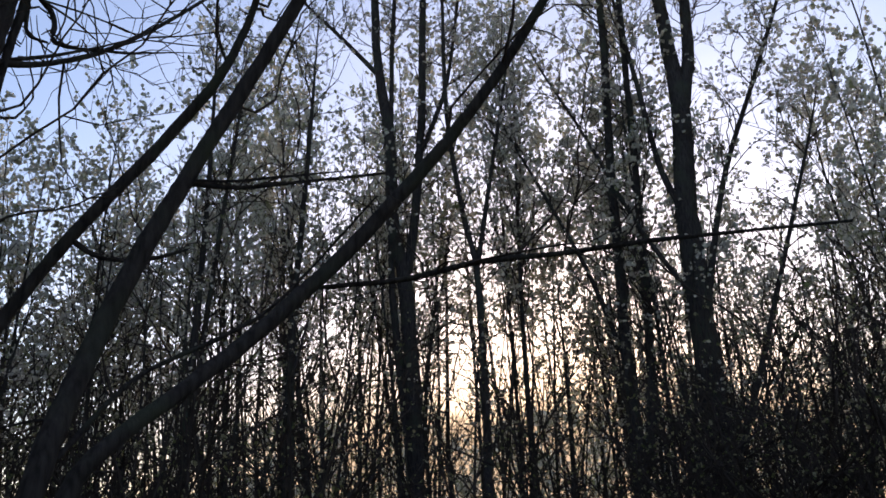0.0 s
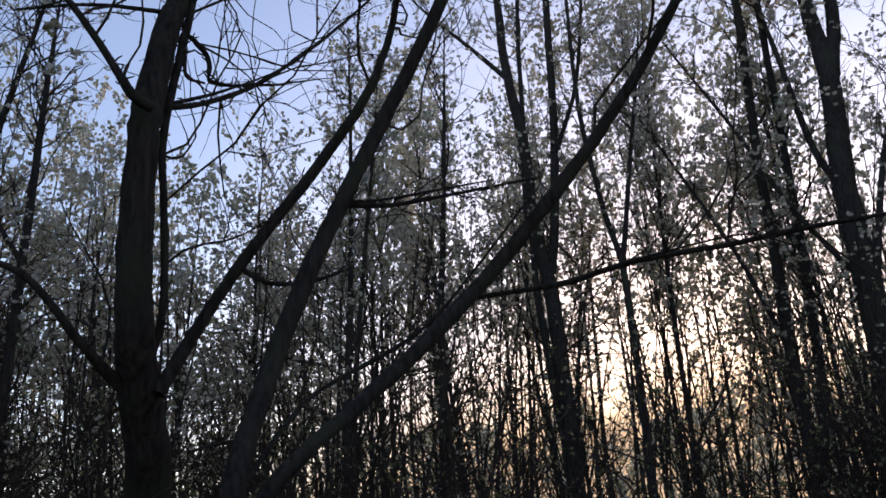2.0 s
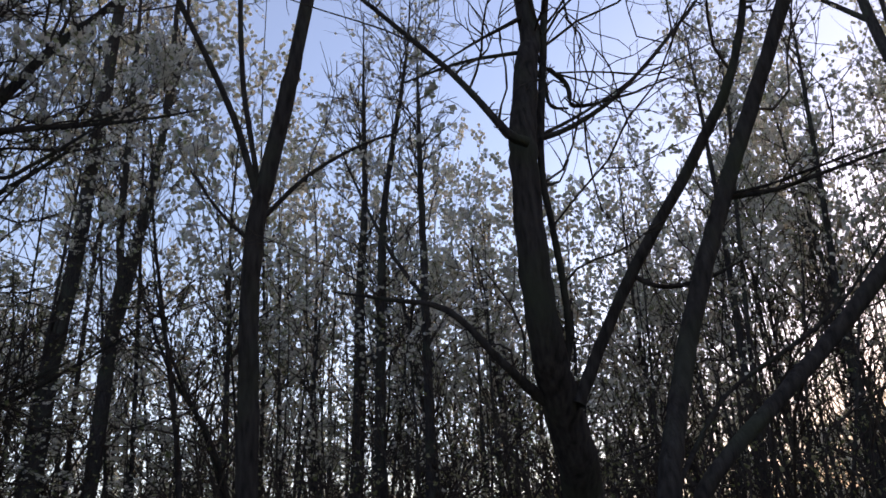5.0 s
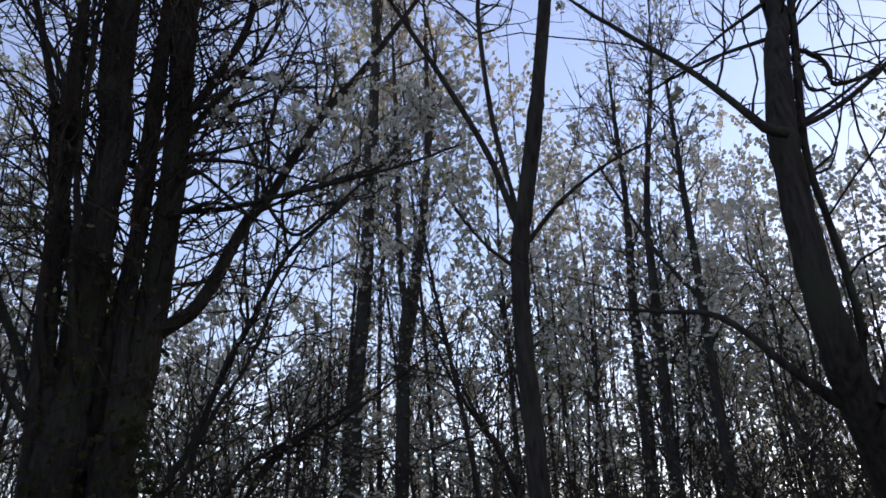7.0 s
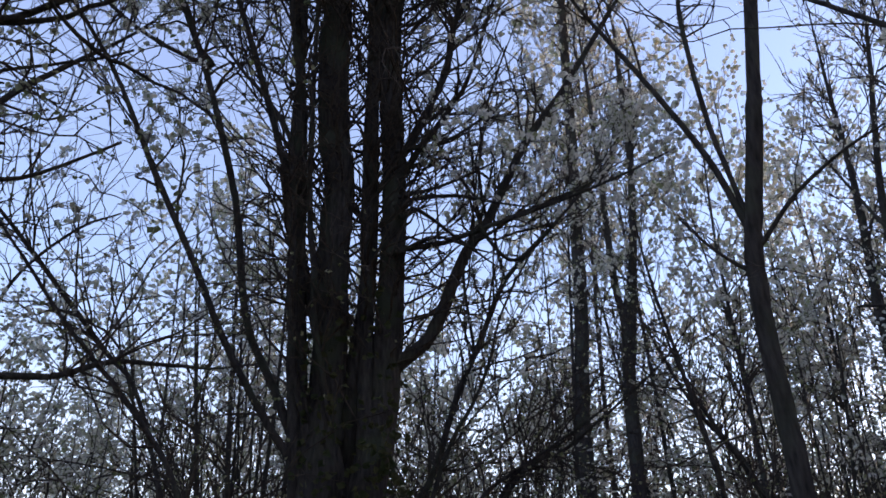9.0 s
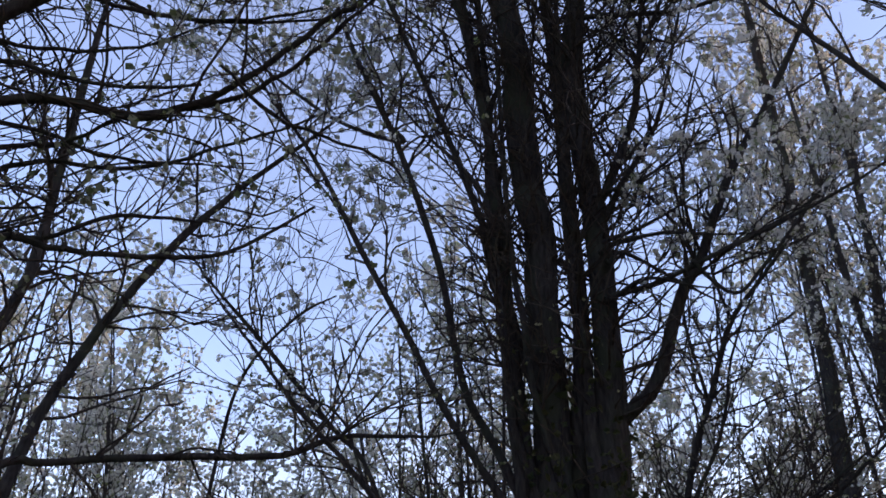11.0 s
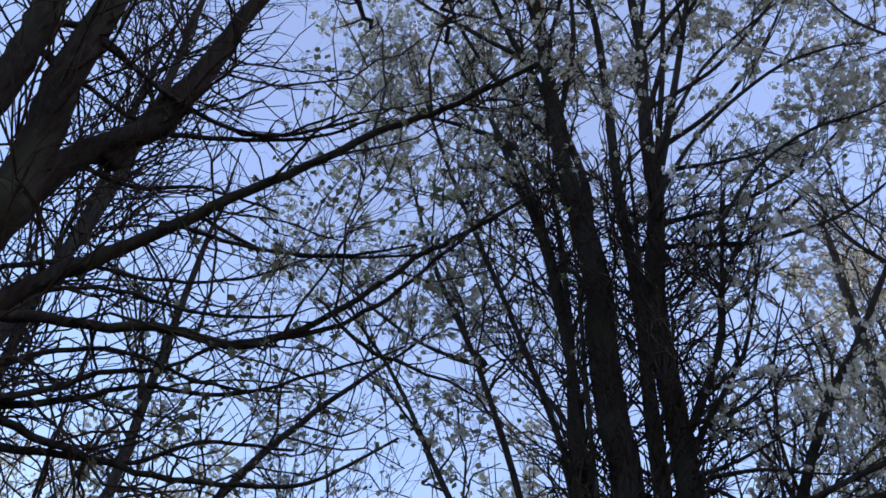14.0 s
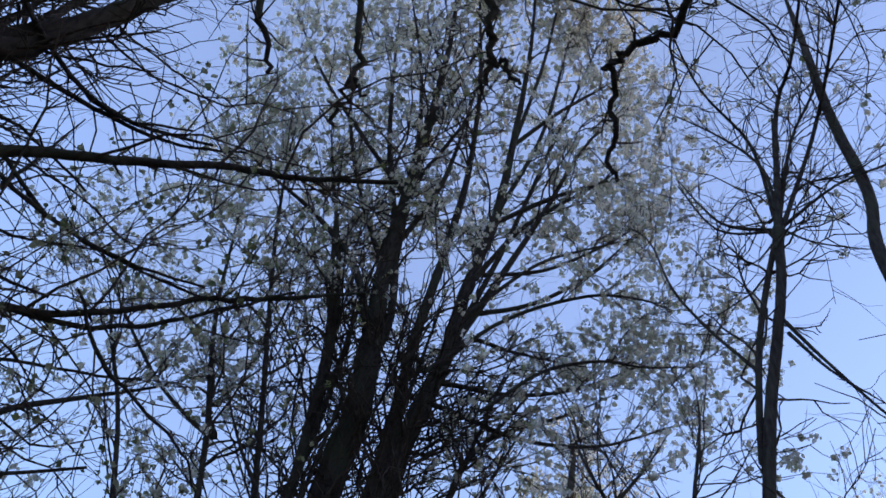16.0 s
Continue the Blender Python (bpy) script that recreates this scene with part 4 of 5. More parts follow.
limbs.append(("branch", 3, [(-8.49, 3.19, 4.93, 0.022), (-8.44, 3.09, 5.99, 0.017), (-8.26, 3.27, 6.62, 0.013), (-8.15, 3.36, 6.96, 0.008), (-8.03, 3.43, 7.34, 0.003)]))
wood_tree("crooked dark sapling with a forked tip", (-8.39, 1.84), limbs)

limbs = []
limbs.append(("trunk", 2, [(-6.09, 0.59, -0.15, 0.030), (-6.10, 0.29, 1.55, 0.023), (-6.39, 0.04, 2.81, 0.021), (-6.45, -0.34, 3.46, 0.021), (-6.42, -0.84, 4.03, 0.017), (-6.35, -1.21, 4.51, 0.013), (-6.27, -1.44, 4.79, 0.010), (-6.20, -1.60, 5.01, 0.006), (-6.12, -1.75, 5.25, 0.003)]))
limbs.append(("branch", 2, [(-6.45, -0.34, 3.46, 0.012), (-6.44, -0.56, 4.02, 0.010), (-6.40, -1.02, 4.23, 0.008)]))
wood_tree("thin arching sapling beside the trunk clump", (-6.09, 0.59), limbs)

limbs = []
limbs.append(("trunk", 4, [(-13.60, 6.92, -0.15, 0.220), (-13.58, 6.95, 2.25, 0.170), (-13.71, 7.33, 4.10, 0.155), (-13.89, 7.55, 6.01, 0.145), (-13.87, 7.79, 8.36, 0.138), (-13.70, 7.88, 10.92, 0.121), (-13.42, 7.88, 13.39, 0.108), (-13.16, 7.81, 15.11, 0.098), (-12.97, 7.76, 16.24, 0.058), (-13.08, 7.67, 17.22, 0.021)]))
wood_tree("tall straight dark tree in the middle wood", (-13.60, 6.92), limbs)

limbs = []
limbs.append(("trunk", 3, [(-13.05, 7.63, -0.15, 0.177), (-13.04, 7.66, 2.18, 0.137), (-13.15, 8.03, 4.04, 0.124), (-13.32, 8.25, 6.05, 0.128), (-13.31, 8.42, 7.68, 0.106), (-13.14, 8.69, 9.15, 0.087), (-12.85, 8.84, 11.46, 0.061), (-12.63, 8.90, 12.67, 0.036), (-12.43, 8.90, 14.00, 0.013)]))
limbs.append(("stem", 4, [(-13.33, 8.25, 6.27, 0.070), (-13.25, 8.51, 7.55, 0.067), (-12.94, 8.80, 10.80, 0.060), (-12.63, 8.73, 13.51, 0.050), (-12.47, 8.66, 14.68, 0.030), (-12.57, 8.55, 15.71, 0.010)]))
limbs.append(("stem", 3, [(-13.33, 8.39, 7.56, 0.072), (-13.37, 8.31, 8.90, 0.069), (-13.30, 8.29, 10.42, 0.059), (-13.09, 8.17, 12.84, 0.044), (-12.97, 8.08, 14.02, 0.025), (-12.80, 7.96, 15.32, 0.009)]))
wood_tree("dark tree with several stems in the middle wood", (-13.05, 7.63), limbs)

limbs = []
limbs.append(("trunk", 3, [(-8.01, 9.21, -0.15, 0.137), (-8.03, 9.20, 1.61, 0.106), (-8.23, 9.48, 3.29, 0.097), (-8.28, 9.67, 5.16, 0.084), (-8.25, 9.76, 6.71, 0.071), (-8.15, 9.80, 7.97, 0.055), (-7.76, 9.91, 9.96, 0.038), (-7.54, 9.92, 10.98, 0.022), (-7.25, 9.74, 12.07, 0.008)]))
wood_tree("tilted dark tree in the middle wood", (-8.01, 9.21), limbs)

limbs = []
limbs.append(("trunk", 3, [(-8.72, 9.45, -0.15, 0.150), (-8.73, 9.45, 1.60, 0.116), (-8.91, 9.72, 3.28, 0.106), (-8.93, 9.90, 4.76, 0.095), (-8.93, 10.00, 6.64, 0.078), (-8.81, 10.06, 8.16, 0.057), (-8.70, 10.00, 9.75, 0.040), (-8.59, 9.92, 10.84, 0.023), (-8.44, 9.82, 12.03, 0.008)]))
wood_tree("slim brown tree standing in the thicket", (-8.72, 9.45), limbs)

limbs = []
limbs.append(("trunk", 3, [(-6.99, 8.88, -0.15, 0.103), (-7.00, 8.87, 1.53, 0.080), (-7.09, 9.15, 3.03, 0.073), (-7.12, 9.30, 4.75, 0.067), (-7.09, 9.36, 6.91, 0.055), (-7.01, 9.31, 8.31, 0.040), (-6.91, 9.25, 9.40, 0.023), (-6.78, 9.14, 10.58, 0.008)]))
limbs.append(("branch", 3, [(-7.12, 9.35, 5.85, 0.037), (-7.53, 9.03, 6.74, 0.029), (-7.77, 8.80, 7.54, 0.021), (-7.91, 8.63, 8.11, 0.013), (-8.03, 8.46, 8.73, 0.004)]))
wood_tree("slim brown tree standing in the thicket", (-6.99, 8.88), limbs)

limbs = []
limbs.append(("trunk", 2, [(-3.07, -3.10, -0.15, 0.222), (-2.94, -2.79, 2.05, 0.171), (-2.32, -2.07, 3.77, 0.122), (-2.28, -1.98, 4.03, 0.101), (-2.23, -1.95, 4.24, 0.081), (-2.13, -1.94, 4.56, 0.074), (-2.05, -1.89, 4.98, 0.063), (-1.81, -1.73, 6.02, 0.036), (-1.56, -1.55, 6.97, 0.013)]))
limbs.append(("limb", 2, [(-2.30, -1.98, 4.00, 0.066), (-2.29, -1.82, 4.31, 0.052), (-2.32, -1.59, 4.54, 0.048), (-2.29, -1.51, 4.72, 0.039), (-2.25, -1.42, 4.96, 0.033), (-2.19, -1.35, 5.19, 0.029), (-2.00, -1.13, 5.84, 0.017), (-1.77, -0.91, 6.39, 0.006)]))
limbs.append(("limb", 2, [(-2.43, -2.22, 3.29, 0.058), (-2.37, -2.31, 3.29, 0.048), (-2.46, -2.05, 3.55, 0.044), (-2.48, -1.82, 3.80, 0.036), (-2.49, -1.59, 4.00, 0.028), (-2.49, -1.31, 4.24, 0.023), (-2.44, -0.96, 4.48, 0.019), (-2.38, -0.63, 4.69, 0.016), (-2.33, -0.39, 4.77, 0.013), (-2.16, -0.00, 4.89, 0.010)]))
limbs.append(("limb", 2, [(-2.40, -2.16, 3.46, 0.041), (-2.22, -2.34, 3.50, 0.034), (-2.42, -2.04, 3.59, 0.027), (-2.62, -1.66, 3.71, 0.021), (-2.71, -1.40, 3.78, 0.020), (-2.81, -1.15, 3.80, 0.018), (-2.81, -0.86, 3.93, 0.014), (-2.69, -0.48, 4.20, 0.012), (-2.62, -0.22, 4.35, 0.011), (-2.49, 0.11, 4.52, 0.005)]))
limbs.append(("trunk", 2, [(-2.29, -2.02, 3.96, 0.089), (-2.14, -2.17, 4.09, 0.078), (-2.03, -2.09, 4.57, 0.064), (-1.96, -2.07, 4.93, 0.055), (-1.66, -1.96, 6.17, 0.033), (-1.40, -1.87, 7.60, 0.012)]))
limbs.append(("branch", 2, [(-2.80, -1.17, 3.80, 0.013), (-2.84, -0.86, 3.91, 0.011), (-2.80, -0.63, 4.03, 0.010), (-2.69, -0.39, 4.21, 0.008), (-2.57, -0.16, 4.39, 0.005)]))
limbs.append(("branch", 2, [(-2.41, -2.26, 3.29, 0.032), (-2.45, -2.32, 3.21, 0.026), (-2.63, -2.04, 3.35, 0.022), (-2.72, -1.83, 3.46, 0.014), (-2.77, -1.58, 3.61, 0.011), (-2.82, -1.43, 3.67, 0.009), (-2.82, -1.21, 3.82, 0.007)]))
limbs.append(("limb", 2, [(-2.44, -2.31, 3.23, 0.026), (-2.39, -2.34, 3.30, 0.022), (-2.64, -2.04, 3.35, 0.018), (-2.88, -1.75, 3.36, 0.015), (-3.06, -1.49, 3.37, 0.013), (-3.21, -1.19, 3.42, 0.011), (-3.30, -0.87, 3.50, 0.009), (-3.25, -0.52, 3.70, 0.006)]))
limbs.append(("branch", 2, [(-1.99, -2.08, 4.78, 0.019), (-2.02, -1.97, 4.85, 0.017), (-2.11, -1.79, 4.79, 0.015), (-2.23, -1.58, 4.69, 0.012), (-2.35, -1.29, 4.60, 0.010), (-2.39, -1.06, 4.63, 0.009), (-2.37, -0.76, 4.74, 0.006)]))
limbs.append(("branch", 2, [(-2.31, -1.64, 4.50, 0.013), (-2.39, -1.22, 4.58, 0.010), (-2.41, -0.87, 4.68, 0.007), (-2.37, -0.63, 4.82, 0.005)]))
limbs.append(("branch", 2, [(-2.49, -1.48, 4.10, 0.014), (-2.49, -1.45, 4.15, 0.011), (-2.59, -1.19, 4.14, 0.009), (-2.67, -0.81, 4.18, 0.007), (-2.67, -0.48, 4.27, 0.005)]))
limbs.append(("branch", 2, [(-2.48, -1.88, 3.73, 0.012), (-2.50, -1.85, 3.76, 0.010), (-2.58, -1.60, 3.85, 0.009), (-2.73, -1.29, 3.88, 0.008), (-2.81, -0.95, 3.97, 0.006)]))
limbs.append(("limb", 2, [(-2.31, -1.70, 4.44, 0.049), (-2.36, -1.75, 4.35, 0.053), (-2.31, -1.63, 4.57, 0.047), (-2.25, -1.47, 4.89, 0.043), (-2.16, -1.35, 5.17, 0.037), (-1.93, -0.97, 5.75, 0.036), (-1.54, -0.27, 5.93, 0.028), (-1.07, 0.41, 5.65, 0.020), (-0.76, 0.93, 5.62, 0.012), (-0.59, 1.25, 5.71, 0.007), (-0.41, 1.58, 5.83, 0.003)]))
limbs.append(("branch", 2, [(-2.42, -2.30, 3.32, 0.018), (-2.61, -1.99, 3.45, 0.015), (-2.65, -1.81, 3.59, 0.011), (-2.75, -1.56, 3.69, 0.009), (-2.92, -1.25, 3.68, 0.007), (-3.02, -0.95, 3.74, 0.005)]))
limbs.append(("branch", 2, [(-2.42, -2.32, 3.26, 0.020), (-2.30, -2.31, 3.47, 0.017), (-2.39, -2.05, 3.72, 0.012), (-2.48, -1.79, 3.89, 0.010), (-2.61, -1.50, 3.94, 0.008), (-2.68, -1.17, 4.04, 0.006), (-2.67, -0.86, 4.19, 0.003)]))
limbs.append(("branch", 2, [(-2.29, -1.79, 4.34, 0.013), (-2.31, -1.84, 4.30, 0.012), (-2.42, -1.62, 4.27, 0.010), (-2.47, -1.37, 4.35, 0.007), (-2.57, -1.06, 4.32, 0.005)]))
limbs.append(("branch", 2, [(-2.12, -1.93, 4.66, 0.017), (-2.04, -2.09, 4.70, 0.014), (-2.15, -1.90, 4.63, 0.011), (-2.29, -1.66, 4.56, 0.009), (-2.31, -1.40, 4.70, 0.006), (-2.29, -1.13, 4.90, 0.004)]))
limbs.append(("branch", 2, [(-2.70, -0.86, 3.97, 0.006), (-2.88, -0.67, 3.88, 0.009), (-2.99, -0.46, 3.86, 0.007), (-3.10, -0.24, 3.84, 0.006), (-3.25, -0.08, 3.78, 0.003)]))
limbs.append(("branch", 2, [(-2.50, -1.44, 4.14, 0.010), (-2.51, -1.37, 4.21, 0.010), (-2.62, -1.11, 4.16, 0.008), (-2.68, -0.83, 4.18, 0.007), (-2.71, -0.42, 4.26, 0.005)]))
limbs.append(("branch", 2, [(-2.56, -2.14, 3.34, 0.019), (-2.65, -2.08, 3.34, 0.019), (-2.80, -1.75, 3.49, 0.014), (-2.87, -1.51, 3.62, 0.010), (-2.98, -1.21, 3.68, 0.009), (-3.01, -0.88, 3.82, 0.007), (-2.99, -0.51, 3.98, 0.005)]))
limbs.append(("branch", 2, [(-2.64, -2.11, 3.32, 0.019), (-2.72, -2.07, 3.27, 0.019), (-2.94, -1.72, 3.35, 0.014), (-3.05, -1.51, 3.40, 0.010), (-3.09, -1.27, 3.53, 0.009), (-3.21, -0.94, 3.59, 0.006)]))
limbs.append(("branch", 2, [(-2.06, -1.89, 4.83, 0.013), (-2.08, -1.83, 4.82, 0.012), (-2.26, -1.51, 4.65, 0.010), (-2.37, -1.16, 4.59, 0.007), (-2.35, -0.86, 4.73, 0.005)]))
limbs.append(("twig", 5, [(-1.46, -0.15, 5.90, 0.017), (-1.44, -0.12, 5.87, 0.015), (-1.57, 0.02, 5.61, 0.013), (-1.69, 0.09, 5.44, 0.010), (-1.78, 0.14, 5.33, 0.005)]))
limbs.append(("twig", 5, [(-1.69, 0.09, 5.44, 0.008), (-1.63, 0.18, 5.44, 0.007), (-1.66, 0.27, 5.36, 0.005)]))
limbs.append(("twig", 5, [(-1.80, -0.70, 5.87, 0.014), (-1.78, -0.68, 5.87, 0.012), (-1.92, -0.48, 5.52, 0.009), (-2.04, -0.41, 5.30, 0.008), (-2.12, -0.40, 5.18, 0.007), (-2.18, -0.39, 5.08, 0.004)]))
limbs.append(("twig", 5, [(-2.04, -0.41, 5.30, 0.007), (-2.05, -0.31, 5.25, 0.004)]))
limbs.append(("twig", 5, [(-2.00, -1.10, 5.56, 0.015), (-1.98, -1.07, 5.59, 0.013), (-2.09, -0.87, 5.38, 0.009), (-2.18, -0.75, 5.19, 0.005)]))
limbs.append(("twig", 5, [(-0.91, 0.66, 5.59, 0.015), (-0.89, 0.70, 5.58, 0.013), (-1.12, 0.71, 5.48, 0.011), (-1.29, 0.60, 5.43, 0.010), (-1.38, 0.58, 5.39, 0.009), (-1.51, 0.69, 5.28, 0.008), (-1.66, 0.77, 5.17, 0.007), (-1.72, 0.85, 5.12, 0.004)]))
limbs.append(("twig", 5, [(-1.36, 0.58, 5.40, 0.006), (-1.41, 0.54, 5.39, 0.004)]))
wood_tree("large spreading tree with long dark overhanging limbs", (-3.07, -3.10), limbs)

limbs = []
limbs.append(("trunk", 2, [(-5.39, -2.78, -0.15, 0.065), (-5.39, -2.79, 1.72, 0.050), (-5.39, -2.79, 3.25, 0.045), (-5.63, -2.93, 4.02, 0.045), (-5.86, -2.83, 4.91, 0.041), (-5.92, -2.84, 6.03, 0.038), (-5.83, -2.78, 7.11, 0.030), (-5.70, -2.70, 7.88, 0.018), (-5.51, -2.62, 8.63, 0.006)]))
wood_tree("slanting dark stem behind the overhanging limbs", (-5.39, -2.78), limbs)

limbs = []
limbs.append(("trunk", 2, [(-5.93, -2.95, -0.15, 0.060), (-6.01, -2.76, 1.85, 0.046), (-6.55, -2.92, 3.57, 0.046), (-6.79, -2.67, 4.73, 0.042), (-6.92, -2.15, 5.80, 0.037), (-6.97, -1.53, 6.60, 0.027), (-6.95, -0.94, 7.15, 0.017), (-6.91, -0.67, 7.41, 0.010), (-6.85, -0.39, 7.72, 0.004)]))
wood_tree("slanting thin stem in the brush", (-5.93, -2.95), limbs)

limbs = []
limbs.append(("trunk", 2, [(-4.07, -4.67, -0.15, 0.042), (-4.66, -3.50, 1.63, 0.033), (-5.14, -2.54, 3.10, 0.029), (-5.56, -2.28, 3.37, 0.025), (-5.93, -1.67, 3.53, 0.026), (-6.16, -0.93, 3.61, 0.024), (-6.40, -0.55, 3.83, 0.021), (-6.45, 0.13, 3.85, 0.011), (-6.47, 0.38, 3.89, 0.006), (-6.53, 0.63, 3.98, 0.002)]))
wood_tree("low bent sapling lying almost level", (-4.07, -4.67), limbs)

limbs = []
limbs.append(("trunk", 3, [(-7.75, 0.80, -0.15, 0.031), (-7.73, 0.21, 2.14, 0.024), (-8.11, -0.32, 4.04, 0.023), (-8.08, -0.69, 4.52, 0.024), (-7.91, -1.41, 5.35, 0.023), (-7.74, -1.88, 5.85, 0.014), (-7.63, -2.11, 6.12, 0.008), (-7.50, -2.32, 6.41, 0.003)]))
wood_tree("thin leaning sapling against the open sky", (-7.75, 0.80), limbs)

limbs = []
limbs.append(("trunk", 1, [(-7.70, -1.99, -0.15, 0.025), (-7.73, -1.84, 2.19, 0.019), (-7.91, -1.72, 4.15, 0.018), (-7.88, -1.54, 5.01, 0.016), (-7.85, -1.08, 5.60, 0.014), (-7.83, -0.70, 5.83, 0.008)]))
wood_tree("thin leaning sapling against the open sky", (-7.70, -1.99), limbs)

limbs = []
limbs.append(("trunk", 1, [(-4.63, -3.29, -0.15, 0.070), (-4.61, -3.31, 2.10, 0.054), (-4.90, -3.58, 4.09, 0.052), (-5.11, -3.79, 5.07, 0.056), (-5.25, -3.82, 5.92, 0.058), (-5.34, -3.72, 6.81, 0.059), (-5.33, -3.61, 7.79, 0.057), (-5.14, -3.47, 9.06, 0.047), (-4.81, -3.34, 10.19, 0.037), (-4.57, -3.23, 10.86, 0.021), (-4.31, -3.11, 11.51, 0.007)]))
wood_tree("slanting dark stem behind the overhanging limbs", (-4.63, -3.29), limbs)

limbs = []
limbs.append(("trunk", 1, [(-5.35, -3.59, -0.15, 0.066), (-5.32, -3.63, 2.35, 0.051), (-5.77, -3.98, 4.63, 0.050), (-5.89, -4.11, 5.50, 0.046), (-5.92, -4.17, 6.89, 0.047), (-5.83, -4.06, 8.11, 0.043), (-5.47, -3.92, 9.69, 0.032), (-5.28, -3.81, 10.34, 0.019), (-5.05, -3.69, 10.99, 0.007)]))
wood_tree("slanting dark stem behind the overhanging limbs", (-5.35, -3.59), limbs)


limbs = [("trunk", 2, [(-6.60, 5.08, -0.15, 0.039), (-6.69, 4.97, 1.54, 0.032), (-6.77, 4.86, 3.23, 0.028), (-6.86, 4.74, 4.23, 0.021), (-6.96, 4.60, 5.36, 0.014), (-7.02, 4.51, 6.57, 0.007)])]
wood_tree("thin dark leaning sapling crossing the lower wood", (-6.60, 5.08), limbs)

limbs = [("trunk", 2, [(-9.31, 1.22, -0.15, 0.037), (-8.77, 2.32, 1.65, 0.030), (-8.22, 3.42, 3.45, 0.026), (-7.97, 3.91, 3.75, 0.021), (-7.72, 4.36, 4.12, 0.016), (-7.41, 4.83, 4.54, 0.011), (-7.09, 5.26, 5.10, 0.007)])]
wood_tree("thin dark leaning sapling crossing the lower wood", (-9.31, 1.22), limbs)

limbs = [("trunk", 2, [(-7.93, 1.45, -0.15, 0.033), (-7.75, 1.92, 1.62, 0.027), (-7.56, 2.38, 3.39, 0.023), (-7.41, 2.78, 4.17, 0.017), (-7.28, 3.08, 5.10, 0.012), (-7.00, 3.61, 6.07, 0.006)])]
wood_tree("thin dark leaning sapling crossing the lower wood", (-7.93, 1.45), limbs)

limbs = [("trunk", 2, [(-6.80, 6.48, -0.15, 0.039), (-7.07, 6.14, 1.54, 0.032), (-7.34, 5.81, 3.24, 0.028), (-7.54, 5.55, 3.94, 0.021), (-7.72, 5.32, 4.69, 0.014), (-7.87, 5.10, 6.16, 0.007)])]
wood_tree("thin dark leaning sapling crossing the lower wood", (-6.80, 6.48), limbs)

limbs = [("trunk", 2, [(-9.00, 1.74, -0.15, 0.032), (-8.65, 2.52, 1.58, 0.026), (-8.30, 3.29, 3.31, 0.023), (-8.15, 3.62, 3.64, 0.017), (-7.98, 3.95, 3.87, 0.011), (-7.74, 4.39, 4.21, 0.006)])]
wood_tree("thin dark leaning sapling crossing the lower wood", (-9.00, 1.74), limbs)

limbs = [("trunk", 2, [(-8.60, 1.28, -0.15, 0.035), (-8.27, 2.06, 1.47, 0.028), (-7.95, 2.85, 3.10, 0.025), (-7.79, 3.25, 3.47, 0.019), (-7.59, 3.66, 3.74, 0.012), (-7.21, 4.34, 4.20, 0.006)])]
wood_tree("thin dark leaning sapling crossing the lower wood", (-8.60, 1.28), limbs)

limbs = [("trunk", 2, [(-6.82, 6.55, -0.15, 0.039), (-7.11, 6.16, 1.61, 0.032), (-7.41, 5.77, 3.38, 0.028), (-7.66, 5.44, 4.15, 0.021), (-7.84, 5.19, 4.90, 0.014), (-7.99, 4.98, 5.70, 0.007)])]
wood_tree("thin dark leaning sapling crossing the lower wood", (-6.82, 6.55), limbs)

# ---- ivy on the trunk clump ----
def ivy(x, y, low, high, radius, count):
    rng = np.random.default_rng(91)
    a, z = rng.uniform(0, 6.28, count), rng.triangular(low, 2.8, high, count)
    c = np.stack([x + radius * np.cos(a) * rng.uniform(0.7, 1.3, count), y + radius * np.sin(a) * rng.uniform(0.7, 1.3, count), z], -1)
    ob = new("ivy", petals("ivy", c, rng, 2, 0.03, 0.034, IVY))
    return tagged(ob, "dark green ivy leaves climbing the clump of trunks", "ivy", kind="stuff")


ivy(-6.55, 1.28, 0.1, 4.8, 0.38, 1200)


